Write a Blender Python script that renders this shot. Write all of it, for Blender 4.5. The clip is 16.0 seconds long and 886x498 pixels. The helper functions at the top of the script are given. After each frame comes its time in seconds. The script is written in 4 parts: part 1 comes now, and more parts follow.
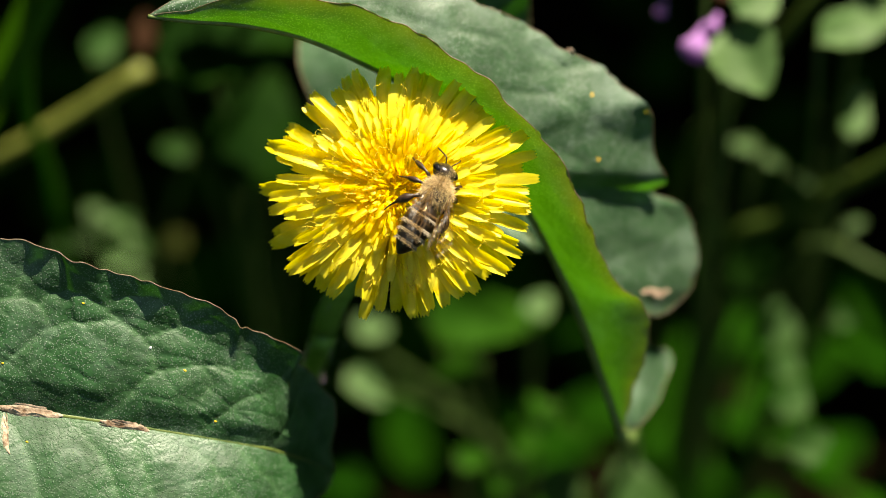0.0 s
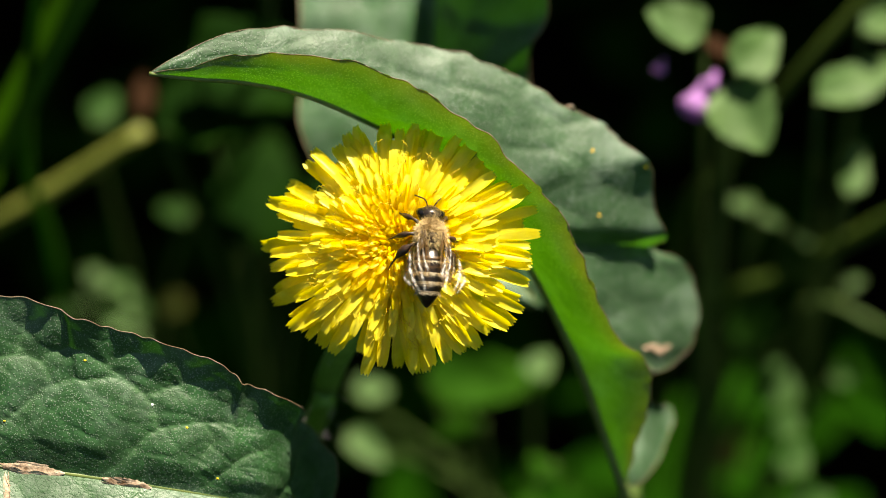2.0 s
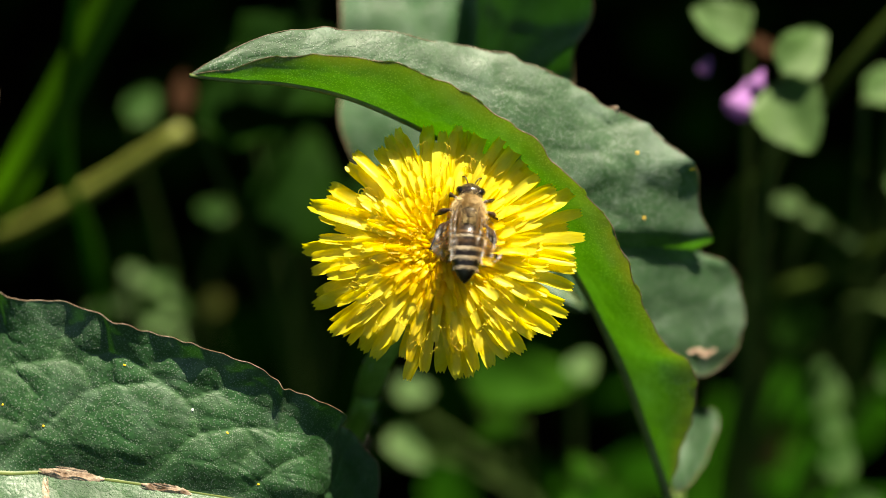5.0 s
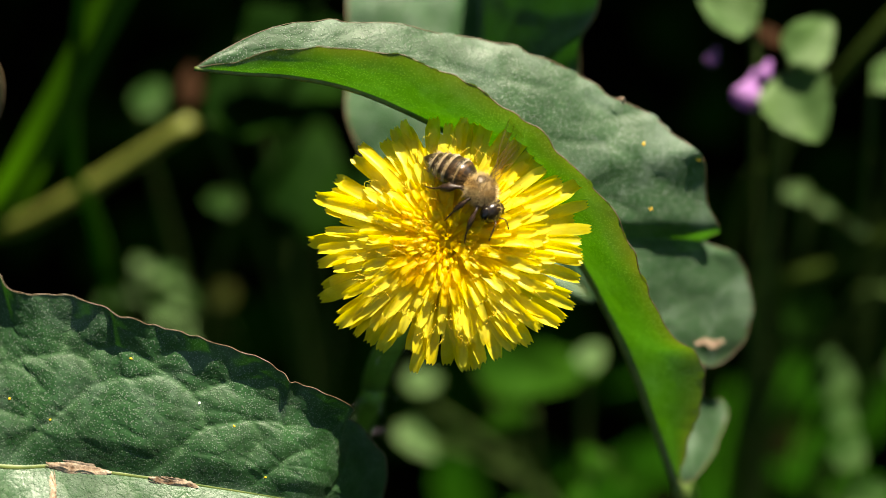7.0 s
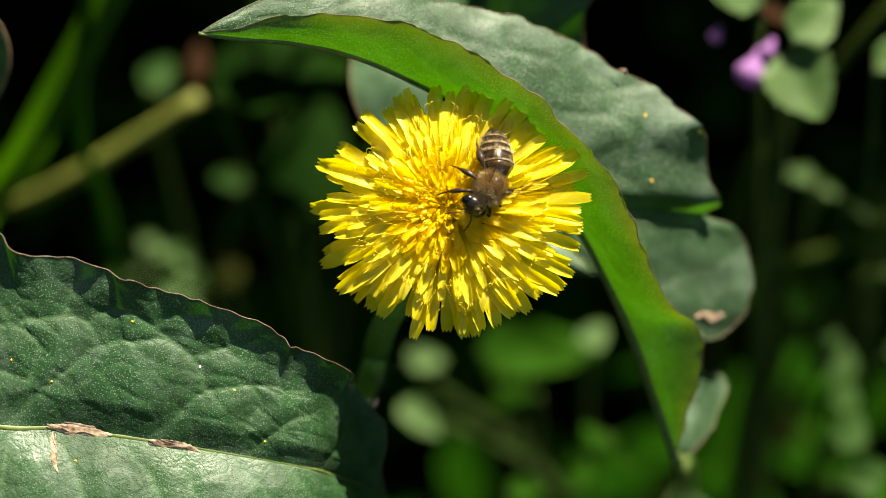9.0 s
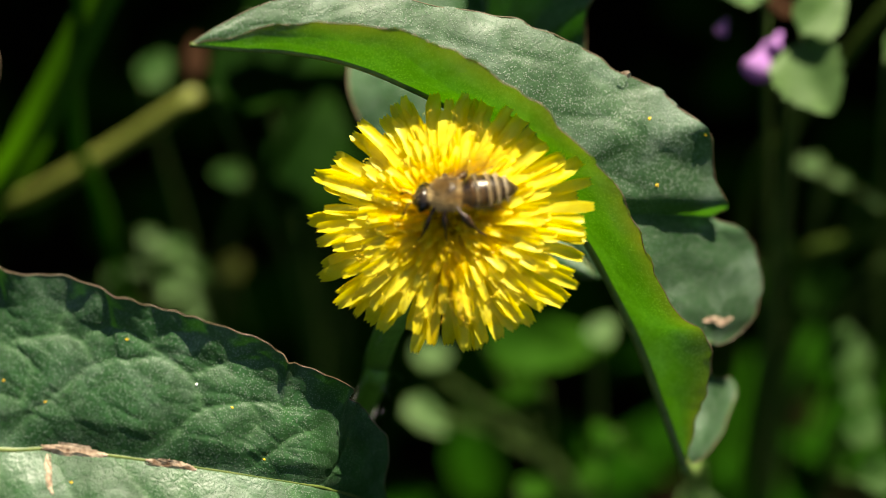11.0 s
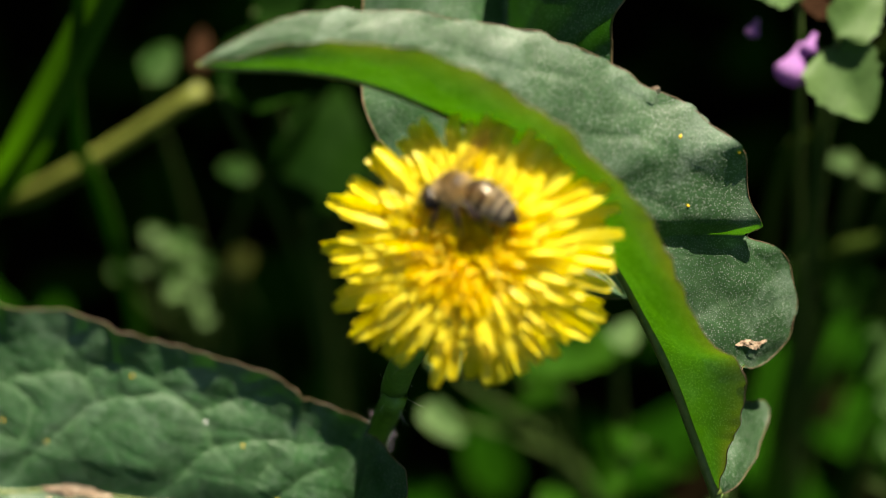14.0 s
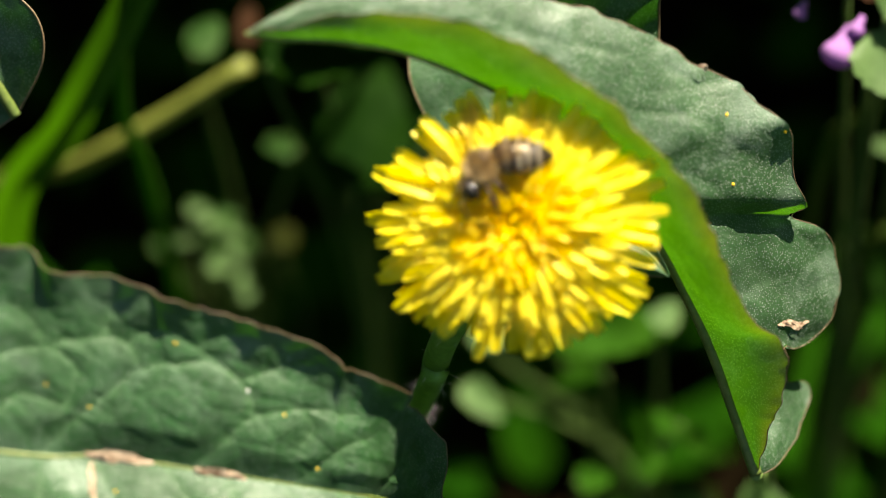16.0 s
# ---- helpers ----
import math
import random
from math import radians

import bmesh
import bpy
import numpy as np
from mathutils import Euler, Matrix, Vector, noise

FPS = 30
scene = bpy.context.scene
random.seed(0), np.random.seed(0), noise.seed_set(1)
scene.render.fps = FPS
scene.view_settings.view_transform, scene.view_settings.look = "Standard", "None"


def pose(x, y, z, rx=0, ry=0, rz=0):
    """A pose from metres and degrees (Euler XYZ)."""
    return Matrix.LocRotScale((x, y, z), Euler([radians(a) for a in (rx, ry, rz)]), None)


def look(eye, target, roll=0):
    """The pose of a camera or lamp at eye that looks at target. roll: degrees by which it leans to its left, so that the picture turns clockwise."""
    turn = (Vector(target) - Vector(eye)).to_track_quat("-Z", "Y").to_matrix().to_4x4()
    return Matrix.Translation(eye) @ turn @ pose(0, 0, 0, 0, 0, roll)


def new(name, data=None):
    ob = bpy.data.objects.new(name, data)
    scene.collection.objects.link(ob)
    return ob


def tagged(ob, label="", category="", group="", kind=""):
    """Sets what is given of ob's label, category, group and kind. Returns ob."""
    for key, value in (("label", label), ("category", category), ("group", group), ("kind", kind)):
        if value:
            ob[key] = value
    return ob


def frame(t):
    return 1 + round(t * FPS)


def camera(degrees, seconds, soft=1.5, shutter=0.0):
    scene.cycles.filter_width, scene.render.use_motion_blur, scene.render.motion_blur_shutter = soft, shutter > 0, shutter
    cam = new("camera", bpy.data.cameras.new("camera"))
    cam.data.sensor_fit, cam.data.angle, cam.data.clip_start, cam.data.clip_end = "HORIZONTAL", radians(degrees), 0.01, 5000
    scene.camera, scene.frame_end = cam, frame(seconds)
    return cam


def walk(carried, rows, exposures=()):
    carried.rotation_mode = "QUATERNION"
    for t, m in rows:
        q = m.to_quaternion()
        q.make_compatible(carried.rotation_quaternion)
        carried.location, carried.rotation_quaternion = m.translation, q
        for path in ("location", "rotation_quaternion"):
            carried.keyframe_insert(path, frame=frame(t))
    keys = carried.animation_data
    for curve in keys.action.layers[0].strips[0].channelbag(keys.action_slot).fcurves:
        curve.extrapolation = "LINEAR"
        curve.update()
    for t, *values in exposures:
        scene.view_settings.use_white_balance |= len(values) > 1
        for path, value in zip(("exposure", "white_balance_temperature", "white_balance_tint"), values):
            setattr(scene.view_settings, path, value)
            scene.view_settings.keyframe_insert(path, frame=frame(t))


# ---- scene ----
cam = camera(20.0, 16.0, soft=0.75)
cam.data.dof.use_dof = True
cam.data.dof.focus_distance = 0.3330
cam.data.dof.aperture_fstop = 7.6
PATH = [
    (0.0, pose(0.00931, -0.24094, 0.44197, 42.873, -0.115, 1.065)),
    (0.5, pose(0.00968, -0.24286, 0.44158, 43.703, 0.039, 0.938)),
    (1.0, pose(0.00905, -0.24337, 0.44143, 44.053, 0.065, 0.973)),
    (1.5, pose(0.00923, -0.24271, 0.44096, 44.521, 0.032, 0.730)),
    (2.0, pose(0.00840, -0.24294, 0.44040, 44.568, 0.003, 0.757)),
    (2.5, pose(0.00714, -0.24273, 0.43949, 44.685, 0.283, 0.904)),
    (3.0, pose(0.00986, -0.24236, 0.43965, 44.700, 0.411, 0.744)),
    (3.5, pose(0.01201, -0.24275, 0.43804, 44.761, 0.533, 0.606)),
    (4.0, pose(0.01077, -0.24164, 0.43880, 44.688, 0.588, 1.107)),
    (4.5, pose(0.00863, -0.24039, 0.43793, 44.613, 0.556, 1.335)),
    (4.7, pose(0.00733, -0.23917, 0.43878, 44.479, 0.533, 1.370)),
    (7.0, pose(0.00855, -0.23792, 0.43915, 44.013, 0.963, 1.443)),
    (7.5, pose(0.00894, -0.23849, 0.43806, 43.989, 1.016, 1.517)),
    (8.0, pose(0.00945, -0.24050, 0.43687, 43.988, 1.015, 1.725)),
    (8.5, pose(0.00941, -0.24217, 0.43661, 43.813, 0.536, 2.310)),
    (9.0, pose(0.01093, -0.24339, 0.43629, 44.295, 0.845, 2.141)),
    (9.2, pose(0.01020, -0.24123, 0.43566, 44.361, 0.965, 1.788)),
    (11.3, pose(0.01312, -0.22832, 0.43671, 42.714, 1.651, 1.818)),
    (11.5, pose(0.01339, -0.22578, 0.43585, 42.486, 1.281, 1.614)),
    (12.0, pose(0.01293, -0.22486, 0.43586, 42.123, 1.669, 2.088)),
    (12.5, pose(0.01059, -0.22109, 0.43591, 41.813, 1.891, 2.239)),
    (13.0, pose(0.00983, -0.21562, 0.43663, 42.368, 1.745, 1.931)),
    (13.5, pose(0.00965, -0.21247, 0.43515, 41.853, 1.658, 1.879)),
    (14.0, pose(0.00966, -0.21052, 0.43351, 41.264, 1.790, 1.789)),
    (14.5, pose(0.00855, -0.20970, 0.43324, 41.004, 1.604, 2.176)),
    (15.0, pose(0.00802, -0.21101, 0.43311, 40.758, 1.552, 2.621)),
    (15.5, pose(0.00871, -0.21280, 0.43263, 40.753, 1.705, 3.062)),
    (16.0, pose(0.00867, -0.21280, 0.43222, 41.153, 1.745, 3.088)),
]
walk(cam, PATH, [(0.0, 1.37, 7600, 7), (9.0, 1.32, 7600, 7), (12.5, 1.32, 7600, 7), (14.2, 1.28, 7600, 7), (15.05, 1.28, 7600, 7), (15.4, 1.62, 7600, 7), (16.0, 1.66, 7600, 7)])

# ---- light ----
SUN_FROM = Vector((0.3, 0.33, 0.89)).normalized()
world = bpy.data.worlds.new("world")
scene.world = world
world.use_nodes = True
sky = world.node_tree.nodes.new("ShaderNodeTexSky")
sky.sky_type = "NISHITA"
sky.sun_disc = False
sky.sun_elevation = math.asin(SUN_FROM.z)
sky.sun_rotation = math.atan2(SUN_FROM.x, SUN_FROM.y)
world.node_tree.links.new(sky.outputs[0], world.node_tree.nodes["Background"].inputs[0])
world.node_tree.nodes["Background"].inputs[1].default_value = 0.045
lamp = bpy.data.lights.new("sun", "SUN")
lamp.energy, lamp.angle, lamp.color = 5.0, radians(0.53), (1.0, 0.95, 0.87)
new("sun", lamp).matrix_world = look(SUN_FROM * 3, (0, 0, 0))


# ---- materials ----
def material(name):
    m = bpy.data.materials.new(name)
    m.use_nodes = True
    m.node_tree.nodes.clear()
    return m, m.node_tree.nodes, m.node_tree.links


def node(nodes, kind, **values):
    n = nodes.new(kind)
    for key, value in values.items():
        n.inputs[key.replace("_", " ")].default_value = value
    return n


def ramp(nodes, links, source, stops):
    r = nodes.new("ShaderNodeValToRGB")
    while len(r.color_ramp.elements) < len(stops):
        r.color_ramp.elements.new(0.5)
    for e, (at, c) in zip(r.color_ramp.elements, stops):
        e.position, e.color = at, (*c, 1) if len(c) == 3 else c
    links.new(source, r.inputs[0])
    return r.outputs[0]


def mixed(nodes, links, factor, a, b, blend="MIX"):
    n = nodes.new("ShaderNodeMix")
    n.data_type, n.blend_type = "RGBA", blend
    for socket, value in ((n.inputs[0], factor), (n.inputs[6], a), (n.inputs[7], b)):
        if isinstance(value, (int, float)):
            socket.default_value = value
        elif isinstance(value, tuple):
            socket.default_value = (*value, 1)
        else:
            links.new(value, socket)
    return n.outputs[2]


def bumped(nodes, links, height, strength, distance):
    b = node(nodes, "ShaderNodeBump", Strength=strength, Distance=distance)
    links.new(height, b.inputs["Height"])
    return b.outputs[0]


def tissue(name, dark, light, through_colour, share, rough, grain=900.0, speck=0.0, vein=None, gloss=0.5, bump=0.4, blush_bounce=None, swelling=0.0005):
    """A living leaf or petal: a glossy skin over a sheet that lets light through."""
    m, nodes, links = material(name)
    place = nodes.new("ShaderNodeTexCoord").outputs["Object"]
    big = node(nodes, "ShaderNodeTexNoise", Scale=grain * 0.17, Detail=5.0)
    fine = node(nodes, "ShaderNodeTexNoise", Scale=grain * 2.2, Detail=3.0)
    links.new(place, big.inputs["Vector"])
    links.new(place, fine.inputs["Vector"])
    colour = ramp(nodes, links, big.outputs["Fac"], [(0.34, dark), (0.66, light)])
    colour = mixed(nodes, links, 0.35, colour, ramp(nodes, links, fine.outputs["Fac"], [(0.35, (0.45, 0.45, 0.45)), (0.65, (1, 1, 1))]), "MULTIPLY")
    if vein:
        attribute = nodes.new("ShaderNodeAttribute")
        attribute.attribute_name = "vein"
        colour = mixed(nodes, links, attribute.outputs["Fac"], colour, vein)
    skin = node(nodes, "ShaderNodeBsdfPrincipled", Roughness=rough)
    skin.inputs["Specular IOR Level"].default_value = gloss
    if speck:
        cells = node(nodes, "ShaderNodeTexVoronoi", Scale=grain * 3.6)
        links.new(place, cells.inputs["Vector"])
        dots = ramp(nodes, links, cells.outputs["Distance"], [(0.24, (1, 1, 1)), (0.36, (0, 0, 0))])
        net = node(nodes, "ShaderNodeTexVoronoi", Scale=grain * 0.62)
        net.feature = "DISTANCE_TO_EDGE"
        links.new(place, net.inputs["Vector"])
        areoles = ramp(nodes, links, net.outputs["Distance"], [(0.0, (0.62, 0.62, 0.62)), (0.12, (1, 1, 1))])
        colour = mixed(nodes, links, 0.5, colour, areoles, "MULTIPLY")
        # random whitish clouds paint the skin's frosty sheen into the colour
        cloud = node(nodes, "ShaderNodeTexNoise", Scale=grain * 0.15, Detail=3.0, Roughness=0.55, Distortion=0.6)
        links.new(place, cloud.inputs["Vector"])
        painted_sheen = ramp(nodes, links, cloud.outputs["Fac"], [(0.5, (0, 0, 0)), (0.76, (speck * 0.9,) * 3)])
        colour = mixed(nodes, links, painted_sheen, colour, (0.42, 0.56, 0.45))
        patches = ramp(nodes, links, big.outputs["Fac"], [(0.36, (0.4, 0.4, 0.4)), (0.62, (1, 1, 1))])
        # pale dots: papillae with their glints painted into the colour
        bloom = mixed(nodes, links, 1.0, dots, patches, "MULTIPLY")
        colour = mixed(nodes, links, mixed(nodes, links, 1.0, bloom, (speck, speck, speck), "MULTIPLY"), colour, (0.7, 0.78, 0.67))
    # yellowed margin: its own pigment plus the flower's bounced light painted in
    if blush_bounce:
        margin = nodes.new("ShaderNodeAttribute")
        margin.attribute_name = "rimward"
        colour = mixed(nodes, links, margin.outputs["Fac"], colour, blush_bounce)
    links.new(colour, skin.inputs["Base Color"])
    links.new(ramp(nodes, links, big.outputs["Fac"], [(0.35, (rough + 0.14,) * 3), (0.65, (rough - 0.06,) * 3)]), skin.inputs["Roughness"])
    relief = node(nodes, "ShaderNodeBump", Strength=bump, Distance=0.0002)
    links.new(fine.outputs["Fac"], relief.inputs["Height"])
    if speck:
        swell = node(nodes, "ShaderNodeBump", Strength=0.5, Distance=swelling)
        links.new(big.outputs["Fac"], swell.inputs["Height"])
        links.new(swell.outputs[0], relief.inputs["Normal"])
        beads = node(nodes, "ShaderNodeBump", Strength=0.6, Distance=0.00012)
        links.new(dots, beads.inputs["Height"])
        links.new(relief.outputs[0], beads.inputs["Normal"])
        mesh_net = node(nodes, "ShaderNodeBump", Strength=0.24, Distance=0.0002)
        links.new(areoles, mesh_net.inputs["Height"])
        links.new(beads.outputs[0], mesh_net.inputs["Normal"])
        relief = mesh_net
    links.new(relief.outputs[0], skin.inputs["Normal"])
    sheet = nodes.new("ShaderNodeBsdfTranslucent")
    inner = mixed(nodes, links, 0.5, through_colour, mixed(nodes, links, 1.0, through_colour, colour, "MULTIPLY"))
    if blush_bounce:
        rimward = nodes.new("ShaderNodeAttribute")
        rimward.attribute_name = "rimward"
        inner = mixed(nodes, links, rimward.outputs["Fac"], inner, blush_bounce)
    links.new(inner, sheet.inputs["Color"])
    if not speck:
        sheet.inputs["Color"].default_value = (*through_colour, 1)
    both = node(nodes, "ShaderNodeMixShader", Fac=share)
    links.new(skin.outputs[0], both.inputs[1])
    links.new(sheet.outputs[0], both.inputs[2])
    links.new(both.outputs[0], nodes.new("ShaderNodeOutputMaterial").inputs[0])
    return m


def plain(name, a, b, rough, scale=1500.0, metal=0.0, gloss=0.5, bump=0.3, depth=0.0001):
    m, nodes, links = material(name)
    place = nodes.new("ShaderNodeTexCoord").outputs["Object"]
    grain = node(nodes, "ShaderNodeTexNoise", Scale=scale, Detail=5.0)
    links.new(place, grain.inputs["Vector"])
    skin = node(nodes, "ShaderNodeBsdfPrincipled", Roughness=rough, Metallic=metal)
    skin.inputs["Specular IOR Level"].default_value = gloss
    links.new(ramp(nodes, links, grain.outputs["Fac"], [(0.32, a), (0.68, b)]), skin.inputs["Base Color"])
    links.new(bumped(nodes, links, grain.outputs["Fac"], bump, depth), skin.inputs["Normal"])
    links.new(skin.outputs[0], nodes.new("ShaderNodeOutputMaterial").inputs[0])
    return m


DOCK = tissue("dock_leaf", (0.02, 0.088, 0.022), (0.072, 0.17, 0.07), (0.1, 0.36, 0.004), 0.42, 0.5, 900, 0.45, (0.13, 0.24, 0.12), 0.7, 0.35, (0.26, 0.26, 0.02), 0.0003)
DOCK_LOW = tissue("dock_leaf_low", (0.013, 0.07, 0.013), (0.033, 0.12, 0.033), (0.07, 0.32, 0.008), 0.25, 0.47, 900, 0.2, (0.07, 0.17, 0.06), 0.55, 0.4, None, 0.00045)
HERB = tissue("herb_leaf", (0.011, 0.05, 0.0025), (0.025, 0.088, 0.005), (0.042, 0.19, 0.0), 0.3, 0.7, 500, gloss=0.03)
# darker copy of the herb green: shade is put into the colour
SHADE = tissue("shade_tinted_leaf", (0.0025, 0.014, 0.001), (0.006, 0.026, 0.001), (0.008, 0.045, 0.0), 0.25, 0.7, 400, gloss=0.03)
# undergrowth green lowered so the colour itself carries the deep shade
DARK = tissue("shade_darkened_leaf", (0.006, 0.035, 0.002), (0.014, 0.065, 0.003), (0.02, 0.12, 0.0), 0.2, 0.8, 300, gloss=0.0)
GRASS = tissue("grass_blade", (0.05, 0.13, 0.03), (0.08, 0.17, 0.05), (0.16, 0.36, 0.04), 0.25, 0.5, 400, gloss=0.2)
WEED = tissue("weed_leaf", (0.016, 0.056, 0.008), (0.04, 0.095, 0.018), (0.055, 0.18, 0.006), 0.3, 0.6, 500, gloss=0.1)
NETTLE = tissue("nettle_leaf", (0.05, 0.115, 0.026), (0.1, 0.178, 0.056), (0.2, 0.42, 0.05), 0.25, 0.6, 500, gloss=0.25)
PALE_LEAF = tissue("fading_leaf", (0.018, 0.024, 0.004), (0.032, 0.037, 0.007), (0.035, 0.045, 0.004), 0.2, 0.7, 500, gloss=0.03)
MAUVE = tissue("mauve_petal", (0.36, 0.14, 0.46), (0.52, 0.25, 0.6), (0.5, 0.2, 0.6), 0.35, 0.6, 700)
def petal(name, deep, bright, through_colour, share=0.5):
    """A floret's strap: fine streaks along its length over a sheet that lets light through."""
    m, nodes, links = material(name)
    place = nodes.new("ShaderNodeTexCoord").outputs["Object"]
    stretch = nodes.new("ShaderNodeMapping")
    stretch.inputs["Scale"].default_value = (0.12, 1.0, 1.0)
    links.new(place, stretch.inputs["Vector"])
    streaks = node(nodes, "ShaderNodeTexNoise", Scale=4200.0, Detail=3.0)
    links.new(stretch.outputs[0], streaks.inputs["Vector"])
    clouds = node(nodes, "ShaderNodeTexNoise", Scale=420.0, Detail=2.0)
    links.new(place, clouds.inputs["Vector"])
    colour = ramp(nodes, links, clouds.outputs["Fac"], [(0.35, deep), (0.62, bright)])
    colour = mixed(nodes, links, 0.3, colour, ramp(nodes, links, streaks.outputs["Fac"], [(0.36, (0.74, 0.66, 0.5)), (0.6, (1, 1, 1))]), "MULTIPLY")
    skin = node(nodes, "ShaderNodeBsdfPrincipled", Roughness=0.42)
    skin.inputs["Specular IOR Level"].default_value = 0.42
    links.new(colour, skin.inputs["Base Color"])
    links.new(bumped(nodes, links, streaks.outputs["Fac"], 0.35, 0.0001), skin.inputs["Normal"])
    sheet = nodes.new("ShaderNodeBsdfTranslucent")
    links.new(mixed(nodes, links, 0.35, through_colour, colour, "MULTIPLY"), sheet.inputs["Color"])
    both = node(nodes, "ShaderNodeMixShader", Fac=share)
    links.new(skin.outputs[0], both.inputs[1])
    links.new(sheet.outputs[0], both.inputs[2])
    links.new(both.outputs[0], nodes.new("ShaderNodeOutputMaterial").inputs[0])
    return m


PETAL = petal("yellow_floret", (0.93, 0.77, 0.02), (0.97, 0.87, 0.08), (1.0, 0.93, 0.02), 0.45)
PETAL_IN = petal("deep_yellow_floret", (0.95, 0.73, 0.012), (0.98, 0.83, 0.035), (1.0, 0.88, 0.012), 0.62)
STYLE = plain("style", (0.7, 0.44, 0.012), (0.95, 0.74, 0.03), 0.6)
DARK_STALK = plain("dark_stalk", (0.035, 0.07, 0.015), (0.06, 0.1, 0.025), 0.6, 500, gloss=0.2)
STALK = plain("stalk", (0.12, 0.2, 0.05), (0.2, 0.3, 0.08), 0.45, 600)
FLOWER_STALK = plain("flower_stalk", (0.1, 0.24, 0.03), (0.18, 0.36, 0.06), 0.45, 600)
PALE_STALK = plain("pale_stalk", (0.11, 0.135, 0.02), (0.19, 0.215, 0.04), 0.5, 300)
RIM = plain("leaf_rim", (0.1, 0.075, 0.035), (0.2, 0.14, 0.08), 0.5, 900)
GREEN_STALK = tissue("green_stalk", (0.032, 0.12, 0.005), (0.058, 0.17, 0.01), (0.14, 0.42, 0.01), 0.45, 0.55, 300, gloss=0.25)
OLIVE = tissue("olive_stalk", (0.034, 0.068, 0.006), (0.062, 0.1, 0.012), (0.1, 0.2, 0.01), 0.2, 0.55, 300, gloss=0.25)
RIB = plain("leaf_rib", (0.07, 0.12, 0.02), (0.15, 0.19, 0.045), 0.5, 700)
SCAR = plain("dry_scar", (0.14, 0.075, 0.035), (0.68, 0.52, 0.37), 0.8, 1100, bump=0.9, depth=0.0003)
DRY = plain("dry_leaf", (0.012, 0.006, 0.003), (0.03, 0.014, 0.007), 0.9, 900, gloss=0.03)
POLLEN = plain("pollen", (0.75, 0.45, 0.01), (0.85, 0.6, 0.02), 0.7)
WHITE = plain("white_speck", (0.7, 0.72, 0.7), (0.85, 0.85, 0.83), 0.5)


def soil():
    """Crumbly soil blackened for shade near by, thinning under moss and turf farther off."""
    m, nodes, links = material("soil")
    place = nodes.new("ShaderNodeTexCoord").outputs["Object"]
    crumbs = node(nodes, "ShaderNodeTexNoise", Scale=90.0, Detail=6.0)
    turf = node(nodes, "ShaderNodeTexNoise", Scale=5.0, Detail=4.0)
    links.new(place, crumbs.inputs["Vector"])
    links.new(place, turf.inputs["Vector"])
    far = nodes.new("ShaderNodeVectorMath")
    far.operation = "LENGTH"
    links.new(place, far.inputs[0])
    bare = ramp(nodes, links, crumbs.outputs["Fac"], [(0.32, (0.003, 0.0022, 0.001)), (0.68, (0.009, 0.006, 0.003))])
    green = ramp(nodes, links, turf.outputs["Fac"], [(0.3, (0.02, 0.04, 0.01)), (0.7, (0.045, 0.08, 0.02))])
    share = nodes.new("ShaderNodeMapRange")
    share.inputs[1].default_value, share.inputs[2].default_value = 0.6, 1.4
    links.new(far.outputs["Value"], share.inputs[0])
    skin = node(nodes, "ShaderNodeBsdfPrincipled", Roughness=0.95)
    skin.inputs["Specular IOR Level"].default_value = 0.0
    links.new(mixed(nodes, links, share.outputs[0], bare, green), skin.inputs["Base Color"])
    links.new(bumped(nodes, links, crumbs.outputs["Fac"], 1.0, 0.004), skin.inputs["Normal"])
    links.new(skin.outputs[0], nodes.new("ShaderNodeOutputMaterial").inputs[0])
    return m


SOIL = soil()



# ---- shapes ----
def spline(points, n):
    """n points evenly along a smooth curve through the given ones."""
    p = np.array(points, float)
    p = np.vstack([2 * p[0] - p[1], p, 2 * p[-1] - p[-2]])
    out = []
    for i in range(1, len(p) - 2):
        for u in np.linspace(0, 1, 24, endpoint=False):
            a, b, c, d = p[i - 1], p[i], p[i + 1], p[i + 2]
            out.append(0.5 * (2 * b + (c - a) * u + (2 * a - 5 * b + 4 * c - d) * u * u + (3 * b - a - 3 * c + d) * u ** 3))
    out.append(p[-2])
    out = np.array(out)
    way = np.concatenate([[0], np.cumsum(np.linalg.norm(np.diff(out, axis=0), axis=1))])
    at = np.linspace(0, way[-1], n)
    return np.stack([np.interp(at, way, out[:, k]) for k in range(3)], 1)


def mesh(name, verts, faces, mat, smooth=True):
    me = bpy.data.meshes.new(name)
    me.from_pydata([tuple(map(float, v)) for v in verts], [], faces)
    me.materials.append(mat)
    if smooth:
        me.polygons.foreach_set("use_smooth", [True] * len(me.polygons))
    me.update()
    return me


def part(name, me, parent, label=""):
    ob = new(name, me)
    ob.parent = parent
    if label:
        tagged(ob, label)
    return ob


def thing(name, place, label, category, group="", kind=""):
    ob = new(name)
    ob.empty_display_size = 0.01
    ob.location = place
    return tagged(ob, label, category, group, kind)


def grid_faces(nu, nv, start=0):
    return [(start + i * nv + j, start + (i + 1) * nv + j, start + (i + 1) * nv + j + 1, start + i * nv + j + 1)
            for i in range(nu - 1) for j in range(nv - 1)]


